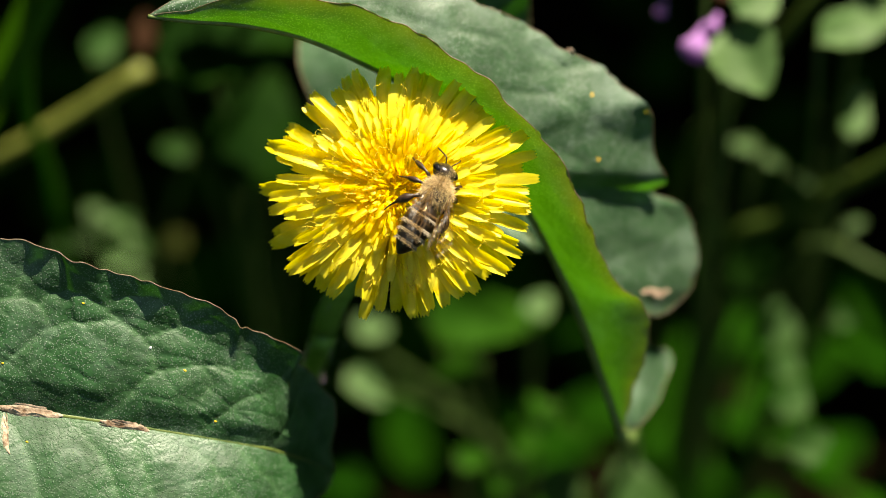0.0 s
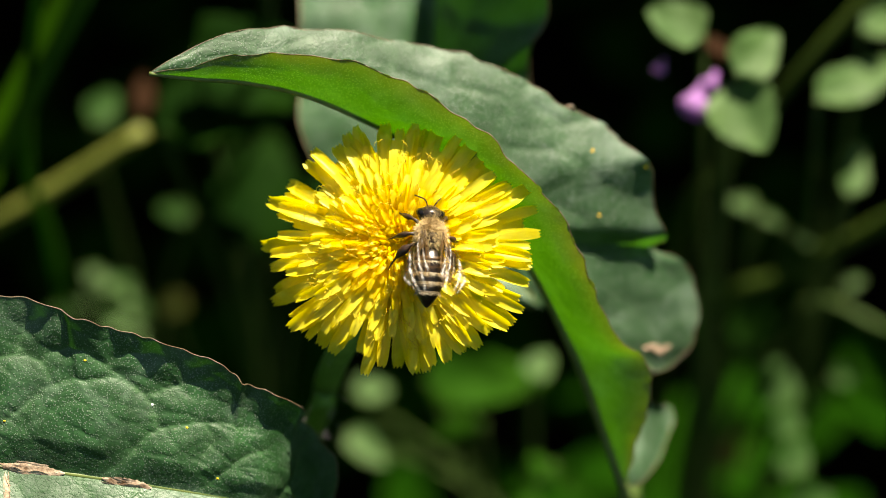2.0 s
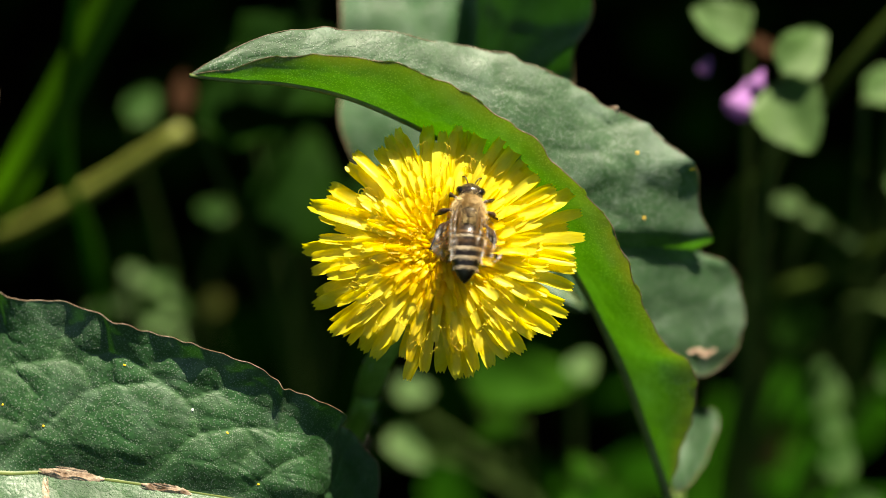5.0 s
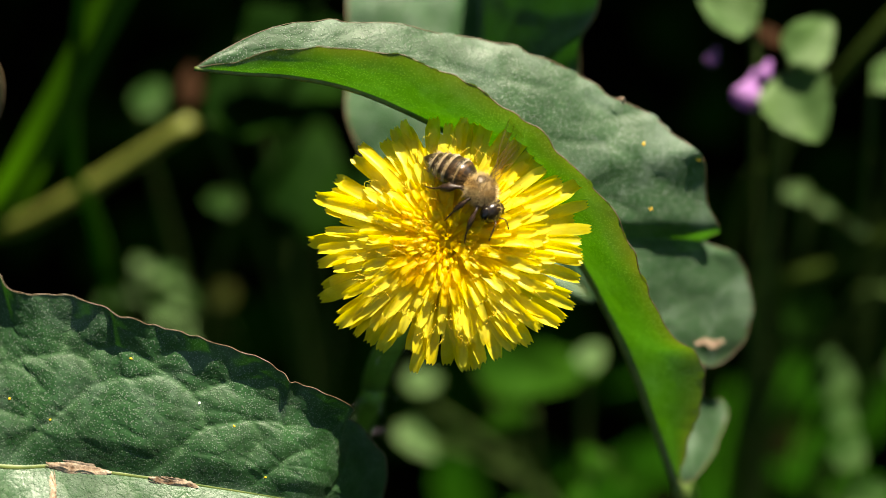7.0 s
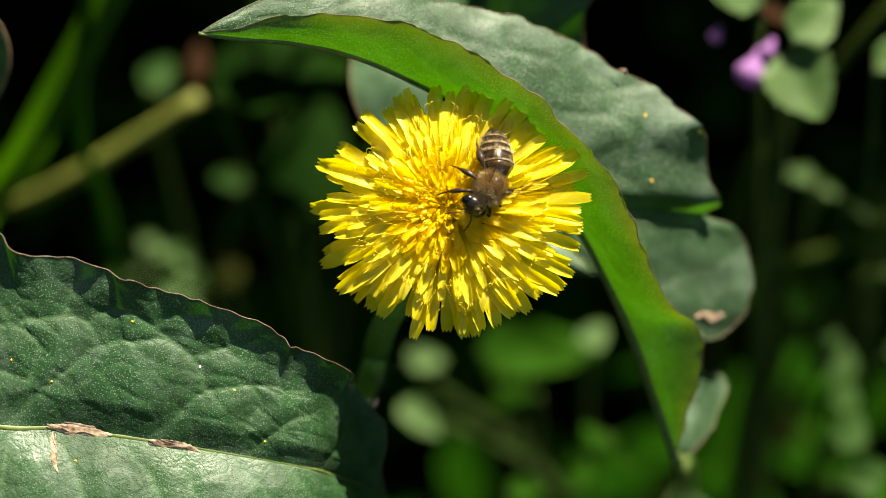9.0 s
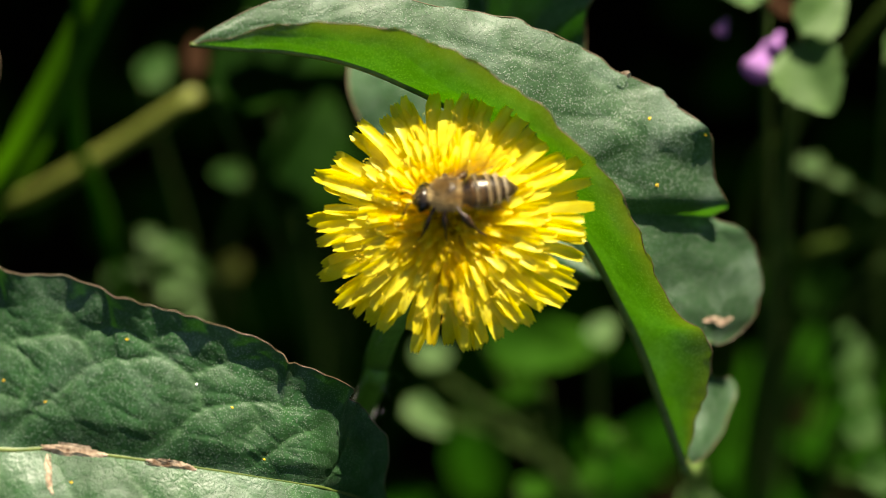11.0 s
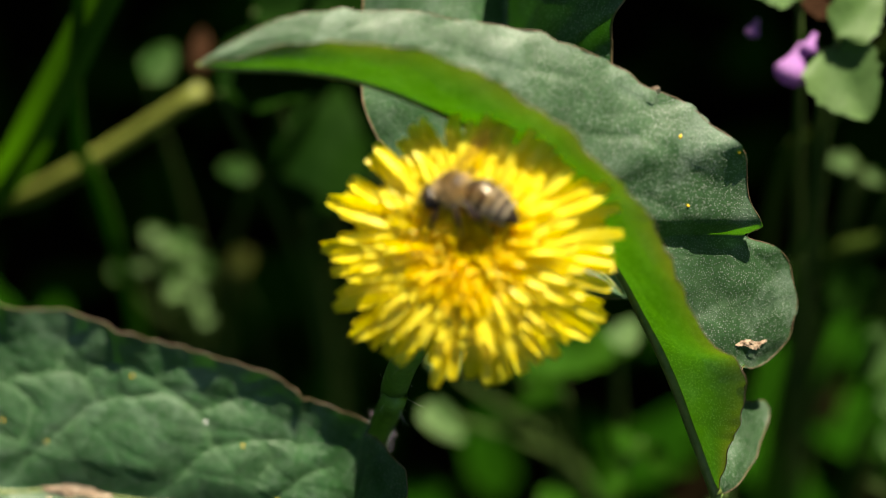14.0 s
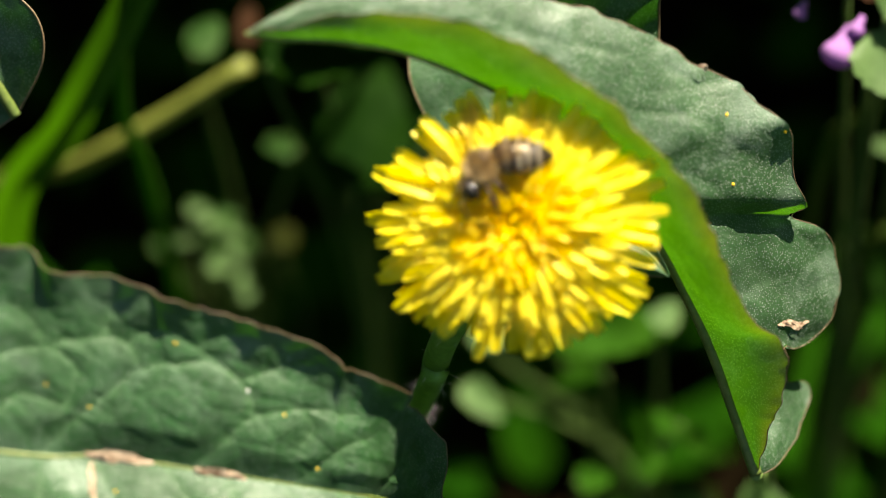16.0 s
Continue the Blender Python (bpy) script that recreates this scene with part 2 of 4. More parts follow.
def tube(name, points, radii, mat, sides=8, n=40):
    """A round stalk along a curve, its radius gliding through the given ones, with closed ends."""
    c = spline(points, n)
    r = np.interp(np.linspace(0, 1, n), np.linspace(0, 1, len(radii)), radii)
    verts, faces = [], []
    side = Vector((1, 0.13, 0.07))
    for i in range(n):
        ahead = Vector(c[min(i + 1, n - 1)] - c[max(i - 1, 0)]).normalized()
        side = (side - ahead * side.dot(ahead)).normalized()
        up = ahead.cross(side)
        for k in range(sides):
            a = 2 * math.pi * k / sides
            verts.append(Vector(c[i]) + (side * math.cos(a) + up * math.sin(a)) * r[i])
    for i in range(n - 1):
        for k in range(sides):
            faces.append((i * sides + k, i * sides + (k + 1) % sides, (i + 1) * sides + (k + 1) % sides, (i + 1) * sides + k))
    faces.append(tuple(range(sides))[::-1])
    faces.append(tuple((n - 1) * sides + k for k in range(sides)))
    return mesh(name, verts, faces, mat)


def with_veins(me, values):
    me.attributes.new("vein", "FLOAT", "POINT").data.foreach_set("value", np.array(values, np.float32))
    return me


def vein_distance(net, a, m, b, nu, nv):
    """How far each point of a blade lies from the nearest vein of a net, given as lines of (along, across)."""
    across = np.abs(np.linspace(-1, 1, 2 * nv + 1))[None, :, None]
    side = (np.arange(2 * nv + 1) < nv)[None, :, None]
    flat = (m[:, None] * (1 - across) + np.where(side, a[:, None], b[:, None]) * across).reshape(-1, 3)
    best = np.full(len(flat), 1.0)
    for k, line in enumerate(net):
        bent = spline([(u, v, 0) for u, v in line], 7 * len(line))
        spots = []
        for i, (u, v, _) in enumerate(bent):
            u += 0.004 * noise.noise(Vector((i * 0.45, k, 1)))
            v += 0.018 * noise.noise(Vector((i * 0.45, k, 4)))
            row = min(max(u, 0.0), 1.0) * (nu - 1)
            i0 = min(int(row), nu - 2)
            mid = m[i0] + (m[i0 + 1] - m[i0]) * (row - i0)
            side_line = a if v < 0 else b
            edge = side_line[i0] + (side_line[i0 + 1] - side_line[i0]) * (row - i0)
            spots.append(mid * (1 - abs(v)) + edge * abs(v))
        for p, q in zip(spots, spots[1:]):
            way = q - p
            h = np.clip((flat - p) @ way / max(1e-12, way @ way), 0, 1)
            best = np.minimum(best, np.linalg.norm(flat - p - h[:, None] * way, axis=1))
    return best.reshape(nu, 2 * nv + 1)


def blade(name, near, rib, far, mat, nu, nv, pucker, bulge_near, bulge_far, veins, origin, ruffle=0.0, seed=0, flow=1, curl=0.0, nicks=(), teeth=0.0, net=()):
    """A leaf blade lofted from one margin over the midrib to the other, with raised fields between its veins."""
    a, m, b = spline(near, nu), spline(rib, nu), spline(far, nu)
    valley = vein_distance(net, a, m, b, nu, nv) if net else None
    verts, vein, rimward = [], [], []
    for i in range(nu):
        u = i / (nu - 1)
        ends = math.sin(math.pi * min(max(u, 0.0), 1.0)) ** 0.5
        for j in range(2 * nv + 1):
            s = (j - nv) / nv
            edge, bulge = (a[i], bulge_near) if s < 0 else (b[i], bulge_far)
            t = abs(s)
            reach = t * (1 + teeth * ends * t ** 4 / max(1e-4, float(np.linalg.norm(edge - m[i]))) * (noise.noise(Vector((u * 30, s, seed + 2))) + 0.7 * noise.noise(Vector((u * 75, s, seed + 4)))))
            p = m[i] * (1 - reach) + edge * reach
            along = m[min(i + 1, nu - 1)] - m[max(i - 1, 0)]
            across = edge - m[i]
            n = np.cross(along, across) * (1 if s >= 0 else -1)
            size = np.linalg.norm(n)
            n = n / size if size > 1e-12 else np.array((0, 0, 1.0))
            phase = (u if flow > 0 else 1 - u) * veins + t ** 0.85 * 1.5 + (0.5 if s < 0 else 0.0)
            wob = noise.noise(Vector((u * 6, s * 2, seed))) * 0.28
            d1 = abs((phase + wob) % 1 - 0.5) * 2
            field = 0.4 * min(1.0, (1 - d1) * 5) ** 0.7 + 0.6 * math.sin((1 - d1) * math.pi / 2)
            q = Vector((u * veins * 1.15 + seed + 0.5 * t, s * 2.3 + 0.1 * noise.noise(Vector((u * 20, s * 8, 3))), seed))
            near_two = noise.voronoi(q)[0]
            gap = min(1.0, (near_two[1] - near_two[0]) * 2.6)
            cell = gap * (2 - gap)
            fine_two = noise.voronoi(Vector((q.x * 2.4 + 5, q.y * 2.4, seed + 3)))[0]
            small = min(1.0, (fine_two[1] - fine_two[0]) * 2.4)
            if net:
                far_off = valley[i, j] * (1 + 0.35 * noise.noise(Vector((u * 26, s * 8, seed))))
                cell = 0.46 * (1 - math.exp(-far_off / 0.0006)) + 0.54 * (1 - math.exp(-(far_off / 0.0026) ** 2))
                field = 1.0
            lift = pucker * ends * min(1, t * 5) * (0.28 * field + 0.66 * cell + 0.13 * small * (2 - small)) * (1 - 0.3 * t) * (0.55 if s < 0 else 1.0)
            wave = ruffle * ends * t * t * (1 + 1.8 * max(0.0, u - 0.55) / 0.45) * noise.noise(Vector((u * 14 + seed, s, 7)))
            p = p + n * (bulge * ends * math.sin(math.pi * t) + lift + wave)
            if s > 0 and t > 0.7:
                p = p + n * (curl * ends * ((t - 0.7) / 0.3) ** 1.5 * (1 + 0.5 * noise.noise(Vector((u * 34, seed, 1)))))
            for at, wide, high in nicks:
                if s > 0 and t > 0.6:
                    p = p + n * high * math.exp(-((u - at) / wide) ** 2) * ((t - 0.6) / 0.4) ** 3
            verts.append(p - np.array(origin))
            vein.append(max(0.0, 1 - field * 2.2) * 0.6 * (1 - t * 0.6) + max(0.0, 1 - cell * 2.6) * (0.55 if net else 0.3) + max(0, 1 - t * 30))
            rimward.append(max(0.0, (t - 0.45) / 0.55) ** 2.8 * (0.45 + 0.5 * noise.noise(Vector((u * 9, s, seed + 9)))) if s < 0 else 0.0)
    me = with_veins(mesh(name, verts, grid_faces(nu, 2 * nv + 1), mat), vein)
    me.attributes.new("rimward", "FLOAT", "POINT").data.foreach_set("value", np.array(rimward, np.float32))
    return me


def leaf(name, place, near, rib, far, mat, label, nu=90, nv=24, pucker=0.0006, bulges=(0.0, 0.0), veins=9, flow=1, rim=0.00016, ribs=(0.0003, 0.0009), ruffle=0.0, seed=0, petiole=None, group="", curl=0.0, nicks=(), teeth=0.0, net=(), sink=0.0):
    o = np.array(place)
    root = thing(name, place, label, "leaf", group)
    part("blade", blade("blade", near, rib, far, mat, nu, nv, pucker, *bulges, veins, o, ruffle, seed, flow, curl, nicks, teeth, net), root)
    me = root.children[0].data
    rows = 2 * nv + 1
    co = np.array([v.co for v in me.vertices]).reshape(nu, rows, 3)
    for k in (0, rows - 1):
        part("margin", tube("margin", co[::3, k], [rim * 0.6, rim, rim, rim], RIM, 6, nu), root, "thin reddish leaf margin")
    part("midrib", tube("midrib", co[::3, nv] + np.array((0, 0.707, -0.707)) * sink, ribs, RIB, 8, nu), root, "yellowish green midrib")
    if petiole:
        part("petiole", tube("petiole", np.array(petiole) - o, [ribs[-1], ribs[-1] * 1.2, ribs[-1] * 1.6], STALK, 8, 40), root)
    return root


# ---- ground ----
def ground():
    size = 60.0
    marks = np.concatenate([-np.geomspace(size, 0.6, 12), np.linspace(-0.5, 0.8, 90), np.geomspace(0.9, size, 12)])
    verts = []
    for y in marks:
        for x in marks:
            h = 0.012 * noise.noise(Vector((x * 9, y * 9, 0))) + 0.006 * noise.noise(Vector((x * 40, y * 40, 2)))
            verts.append((x, y, h * (1 if abs(x) < 2 and abs(y) < 2 else 0)))
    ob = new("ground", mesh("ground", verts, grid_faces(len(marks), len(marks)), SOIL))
    return tagged(ob, "bare soil under the weeds, blackened for shade", "ground", kind="structure")


ground()


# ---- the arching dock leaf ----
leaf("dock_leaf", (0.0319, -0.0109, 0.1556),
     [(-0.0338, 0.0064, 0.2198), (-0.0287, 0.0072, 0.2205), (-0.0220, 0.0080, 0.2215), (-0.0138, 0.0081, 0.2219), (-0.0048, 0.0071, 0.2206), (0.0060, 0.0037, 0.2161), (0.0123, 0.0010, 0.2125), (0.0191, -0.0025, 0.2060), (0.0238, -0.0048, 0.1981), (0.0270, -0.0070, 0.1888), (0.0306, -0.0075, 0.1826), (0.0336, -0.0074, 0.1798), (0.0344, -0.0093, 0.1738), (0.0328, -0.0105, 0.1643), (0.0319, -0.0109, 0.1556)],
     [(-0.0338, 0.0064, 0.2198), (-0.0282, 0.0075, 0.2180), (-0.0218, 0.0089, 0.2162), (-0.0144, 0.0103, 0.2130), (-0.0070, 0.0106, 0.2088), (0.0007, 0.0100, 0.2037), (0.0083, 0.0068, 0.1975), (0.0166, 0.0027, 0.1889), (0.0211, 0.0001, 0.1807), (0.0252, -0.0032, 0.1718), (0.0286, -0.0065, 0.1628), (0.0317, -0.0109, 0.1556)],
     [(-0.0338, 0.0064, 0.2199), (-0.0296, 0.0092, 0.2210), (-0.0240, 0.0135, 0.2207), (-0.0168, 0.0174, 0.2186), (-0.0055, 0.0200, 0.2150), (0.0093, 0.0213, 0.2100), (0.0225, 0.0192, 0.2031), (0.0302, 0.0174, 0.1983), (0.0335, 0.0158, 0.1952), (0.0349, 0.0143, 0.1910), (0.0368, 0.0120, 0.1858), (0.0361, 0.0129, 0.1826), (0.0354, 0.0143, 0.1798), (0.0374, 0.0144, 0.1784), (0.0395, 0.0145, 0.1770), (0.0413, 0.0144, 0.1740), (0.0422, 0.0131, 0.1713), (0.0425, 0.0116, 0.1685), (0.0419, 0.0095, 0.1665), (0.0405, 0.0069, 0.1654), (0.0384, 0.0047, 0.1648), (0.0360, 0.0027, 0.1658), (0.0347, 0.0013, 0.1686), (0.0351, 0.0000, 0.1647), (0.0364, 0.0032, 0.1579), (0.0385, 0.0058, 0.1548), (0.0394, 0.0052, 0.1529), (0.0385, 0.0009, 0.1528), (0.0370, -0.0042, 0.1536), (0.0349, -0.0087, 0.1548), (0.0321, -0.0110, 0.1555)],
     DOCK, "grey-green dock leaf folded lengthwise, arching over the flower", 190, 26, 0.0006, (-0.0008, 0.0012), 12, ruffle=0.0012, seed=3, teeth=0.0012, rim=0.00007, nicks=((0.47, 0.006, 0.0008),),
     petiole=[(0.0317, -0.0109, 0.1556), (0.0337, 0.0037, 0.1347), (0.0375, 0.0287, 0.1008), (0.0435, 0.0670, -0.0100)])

# ---- the low dock leaf ----
LOW_NET = (
    ((0.261, 0.02), (0.338, 0.25), (0.395, 0.43), (0.425, 0.53), (0.475, 0.62), (0.505, 0.67), (0.535, 0.65), (0.555, 0.62), (0.602, 0.75), (0.64, 0.85)),
    ((0.425, 0.53), (0.415, 0.63), (0.385, 0.67), (0.341, 0.62), (0.301, 0.53), (0.294, 0.62), (0.27, 0.72)),
    ((0.482, 0.02), (0.522, 0.18), (0.548, 0.32), (0.569, 0.4), (0.609, 0.48), (0.635, 0.53), (0.669, 0.6), (0.709, 0.65)),
    ((0.555, 0.62), (0.565, 0.5), (0.569, 0.4)), ((0.635, 0.02), (0.666, 0.2), (0.699, 0.38), (0.73, 0.5)),
    ((0.385, 0.67), (0.398, 0.8), (0.425, 0.92)), ((0.415, 0.63), (0.431, 0.72), (0.475, 0.8), (0.505, 0.73), (0.555, 0.62)),
    ((0.301, 0.53), (0.338, 0.5), (0.328, 0.37), (0.308, 0.25)), ((0.505, 0.73), (0.522, 0.83), (0.562, 0.9)),
    ((0.602, 0.75), (0.615, 0.88), (0.639, 0.98)), ((0.635, 0.53), (0.649, 0.43), (0.635, 0.3)),
    ((0.06, 0.02), (0.12, 0.25), (0.18, 0.45), (0.24, 0.5), (0.301, 0.53)), ((0.15, 0.02), (0.2, 0.2), (0.25, 0.3), (0.308, 0.25)),
    ((0.18, 0.45), (0.17, 0.65), (0.2, 0.85)), ((0.77, 0.02), (0.8, 0.35), (0.82, 0.7)),
    ((0.338, -0.03), (0.401, -0.3), (0.46, -0.7)), ((0.441, -0.03), (0.508, -0.25), (0.57, -0.7)), ((0.532, -0.03), (0.562, -0.25), (0.62, -0.7)),
    ((0.262, -0.03), (0.291, -0.37), (0.34, -0.8)), ((0.615, -0.03), (0.669, -0.22), (0.74, -0.6)), ((0.16, -0.03), (0.2, -0.4), (0.24, -0.8)), ((0.7, -0.03), (0.76, -0.3), (0.84, -0.7)))
leaf("dock_leaf", (-0.0777, -0.0356, 0.1925),
     [(-0.0777, -0.0356, 0.1925), (-0.0731, -0.0472, 0.1784), (-0.0500, -0.0518, 0.1687), (-0.0288, -0.0458, 0.1665), (-0.0185, -0.0377, 0.1641), (-0.0131, -0.0282, 0.1592), (-0.0099, -0.0191, 0.1552)],
     [(-0.0777, -0.0356, 0.1925), (-0.0591, -0.0318, 0.1842), (-0.0510, -0.0304, 0.1824), (-0.0358, -0.0302, 0.1792), (-0.0208, -0.0290, 0.1740), (-0.0167, -0.0259, 0.1685), (-0.0130, -0.0218, 0.1612), (-0.0099, -0.0191, 0.1552)],
     [(-0.0777, -0.0356, 0.1925), (-0.0734, -0.0218, 0.2029), (-0.0669, -0.0157, 0.2043), (-0.0598, -0.0139, 0.2029), (-0.0581, -0.0150, 0.2011), (-0.0551, -0.0153, 0.2000), (-0.0510, -0.0146, 0.1990), (-0.0480, -0.0148, 0.1980), (-0.0451, -0.0150, 0.1969), (-0.0439, -0.0157, 0.1963), (-0.0378, -0.0161, 0.1942), (-0.0321, -0.0165, 0.1922), (-0.0275, -0.0168, 0.1903), (-0.0245, -0.0176, 0.1887), (-0.0227, -0.0181, 0.1874), (-0.0221, -0.0187, 0.1868), (-0.0213, -0.0181, 0.1859), (-0.0189, -0.0181, 0.1844), (-0.0177, -0.0178, 0.1819), (-0.0153, -0.0171, 0.1776), (-0.0130, -0.0159, 0.1724), (-0.0118, -0.0165, 0.1676), (-0.0110, -0.0185, 0.1622), (-0.0099, -0.0191, 0.1552)],
     DOCK_LOW, "broad dark green dock leaf with dry scars on its midrib", 300, 90, 0.0013, (0.0012, 0.0006), 7, -1, 0.00007, (0.0006, 0.00025), 0.0014, 11,
     [(-0.0777, -0.0356, 0.1925), (-0.0951, -0.0168, 0.1701), (-0.1238, 0.0263, 0.1146), (-0.1636, 0.0985, -0.0100)], curl=0.0022, teeth=0.0006, nicks=((0.79, 0.012, -0.0012),), net=LOW_NET, sink=0.0003)

# ---- the leaf behind ----
leaf("dock_leaf", (0.0044, 0.0778, 0.2104),
     [(0.0044, 0.0778, 0.2104), (-0.0094, 0.0666, 0.2047), (-0.0164, 0.0540, 0.1993), (-0.0170, 0.0444, 0.1941), (-0.0167, 0.0374, 0.1890), (-0.0169, 0.0334, 0.1867), (-0.0138, 0.0283, 0.1825), (-0.0045, 0.0198, 0.1757), (0.0080, 0.0135, 0.1701), (0.0197, 0.0120, 0.1693)],
     [(0.0044, 0.0778, 0.2104), (0.0038, 0.0632, 0.2020), (0.0032, 0.0529, 0.1937), (0.0032, 0.0430, 0.1864), (0.0054, 0.0318, 0.1805), (0.0114, 0.0202, 0.1741), (0.0197, 0.0120, 0.1693)],
     [(0.0044, 0.0778, 0.2104), (0.0147, 0.0442, 0.2218), (0.0192, 0.0391, 0.2115), (0.0195, 0.0369, 0.2016), (0.0176, 0.0365, 0.1944), (0.0190, 0.0310, 0.1846), (0.0215, 0.0204, 0.1751), (0.0197, 0.0120, 0.1693)],
     DOCK_LOW, "grey-green dock leaf behind the flower", 110, 24, 0.0008, (0.002, 0.002), 9, ribs=(0.00012, 0.0003), seed=23, ruffle=0.002,
     petiole=[(0.0044, 0.0778, 0.2104), (0.0047, 0.1030, 0.1958), (0.0046, 0.1632, 0.1522), (0.0059, 0.2296, -0.0100)])


# ---- small marks on the leaves ----
VIEW = Vector((0, -0.707, 0.707))


def settle(place, blade_object):
    """The place on a blade that the line of sight from the front meets."""
    start = Vector(place) + VIEW * 0.03 - blade_object.parent.location
    hit, where, _, _ = blade_object.ray_cast(start, -VIEW)
    return where + blade_object.parent.location if hit else Vector(place)


def scar(parent, points, size, seed, lift=0.0001):
    """A dry tear along a midrib: a sunken brown bed under loose pale fibres."""
    rng = random.Random(seed)
    line = [Vector(p) for p in spline([settle(p, parent.children[0]) for p in points], 26)]
    across = VIEW.cross(line[-1] - line[0]).normalized()
    verts, faces = [], []

    def strip(first, last, offset, wide, high, drift):
        start, count = len(verts), last - first
        for i in range(first, last):
            u = (i - first) / max(1, count - 1)
            w = wide * math.sin(math.pi * (0.06 + 0.88 * u)) * (1 + 0.5 * noise.noise(Vector((i * 0.5, offset * 3e3, seed))))
            c = line[i] + across * (offset + drift * u + 0.25 * size * noise.noise(Vector((i * 0.17, offset * 2e3, seed)))) - parent.location
            for k in (-1.0, 0.0, 1.0):
                verts.append(c + across * (k * w) + VIEW * (lift + high * math.sin(math.pi * u) * (1 + 0.6 * k) + wide * 0.12 * (1 - k * k)))
        faces.extend(grid_faces(count, 3, start))

    strip(0, 26, 0.0, size * 0.6, 0.00003, 0.0)
    for n in range(9):
        first = rng.randrange(0, 12)
        strip(first, min(26, first + rng.randrange(7, 16)), rng.uniform(-0.6, 0.75) * size, size * rng.uniform(0.09, 0.2), size * rng.uniform(0.03, 0.2), rng.uniform(-0.5, 0.4) * size)
    return part("scar", mesh("scar", verts, faces, SCAR), parent, "torn dry tan scar")


bpy.context.view_layer.update()
blades = [o for o in bpy.data.objects if o.name.startswith("blade")]
low = bpy.data.objects["dock_leaf.001"]
arch = bpy.data.objects["dock_leaf"]
scar(arch, [(0.0340, 0.0006, 0.1730), (0.0353, 0.0022, 0.1717), (0.0369, 0.0041, 0.1693), (0.0385, 0.0058, 0.1681)], 0.0009, 7)
scar(arch, [(0.0220, 0.0181, 0.2042), (0.0225, 0.0180, 0.2041), (0.0230, 0.0180, 0.2037), (0.0232, 0.0179, 0.2033)], 0.0005, 9)
scar(low, [(-0.0531, -0.0307, 0.1836), (-0.0510, -0.0306, 0.1829), (-0.0481, -0.0304, 0.1821), (-0.0447, -0.0303, 0.1812)], 0.0012, 1, 0.00022)
scar(low, [(-0.0524, -0.0312, 0.1826), (-0.0521, -0.0324, 0.1812), (-0.0517, -0.0336, 0.1798), (-0.0512, -0.0346, 0.1788)], 0.0007, 4, 0.0001)
scar(low, [(-0.0399, -0.0299, 0.1800), (-0.0374, -0.0299, 0.1792), (-0.0355, -0.0297, 0.1786), (-0.0334, -0.0291, 0.1772)], 0.0010, 2, 0.00018)


def grain(name, place, size, mat, label, category, lift):
    verts, faces = [], []
    for i in range(7):
        a = math.pi * i / 6
        for k in range(8):
            b = math.pi * k / 4
            verts.append((size * 1.5 * math.cos(a), size * math.sin(a) * math.cos(b), size * math.sin(a) * math.sin(b)))
    faces = [(i * 8 + k, i * 8 + (k + 1) % 8, (i + 1) * 8 + (k + 1) % 8, (i + 1) * 8 + k) for i in range(6) for k in range(8)]
    ob = new(name, mesh(name, verts, faces, mat))
    ob.location = Vector(place) + VIEW * lift
    ob.rotation_euler = (0.3, 0.2, place[0] * 900)
    return tagged(ob, label, category)


for place in [(-0.0525, -0.0282, 0.1892), (-0.0575, -0.0261, 0.1912), (-0.0491, -0.0339, 0.1802), (-0.0248, -0.0306, 0.1804), (-0.0420, -0.0209, 0.1933), (-0.0288, -0.0265, 0.1861)]:
    grain("pollen_grain", settle(place, blades[1]), 0.00015, POLLEN, "yellow pollen grain lying on a leaf", "pollen", -0.00004)
grain("white_speck", settle((-0.0333, -0.0243, 0.1883), blades[1]), 0.0002, WHITE, "tiny white speck lying on a leaf", "speck", -0.00005)
for place in [(0.0336, 0.0181, 0.1924), (0.0259, 0.0178, 0.1956), (0.0270, 0.0102, 0.1905)]:
    grain("pollen_grain", settle(place, blades[0]), 0.0002, POLLEN, "orange pollen grain lying on a leaf", "pollen", -0.00005)


# ---- the dandelion ----
HEAD = (-0.0005, -0.0055, 0.1999)
AXIS = Vector((-0.07, -0.64, 0.765)).normalized()


def dome(r):
    """The height of the florets' surface over the head at a distance from its axis."""
    return 0.0047 * (1 - (r / 0.0195) ** 2)


def floret_mesh(name, length, width, rise, droop, mat, seed):
    """One strap-shaped ray floret along +x: a narrow foot, a ribbed strap and a square, toothed tip."""
    rng = random.Random(seed)
    nu = 9
    cross = (-1.0, -0.67, -0.33, 0.0, 0.33, 0.67, 1.0)
    verts = []
    twist = rng.uniform(-0.45, 0.45)
    cup = rng.uniform(-0.05, 0.3)
    sway = rng.uniform(-0.05, 0.05)
    tip_cup = rng.uniform(0.0, 0.35)
    for i in range(nu):
        u = (i / (nu - 1)) ** 0.9
        w = width * 0.5 * (0.34 + 0.66 * min(1.0, u * 1.7)) * (1.0 if u < 0.86 else 1.0 - 0.22 * ((u - 0.86) / 0.14) ** 2)
        z = rise * math.sin(u * math.pi * 0.5) - droop * u ** 3
        for k, s in enumerate(cross):
            tooth = (0.34, 0.0, 0.2, 0.02, 0.22, 0.0, 0.36)[k] * width * (1 if i == nu - 1 else 0)
            fold = width * (cup + tip_cup * u ** 4) * s * s - (0.05 * width if k % 2 else 0)
            a = twist * u
            y0, z0 = w * s, fold
            verts.append((length * u - tooth, y0 * math.cos(a) - z0 * math.sin(a) + sway * length * u * u, z + y0 * math.sin(a) + z0 * math.cos(a)))
    return mesh(name, verts, grid_faces(nu, 7), mat)


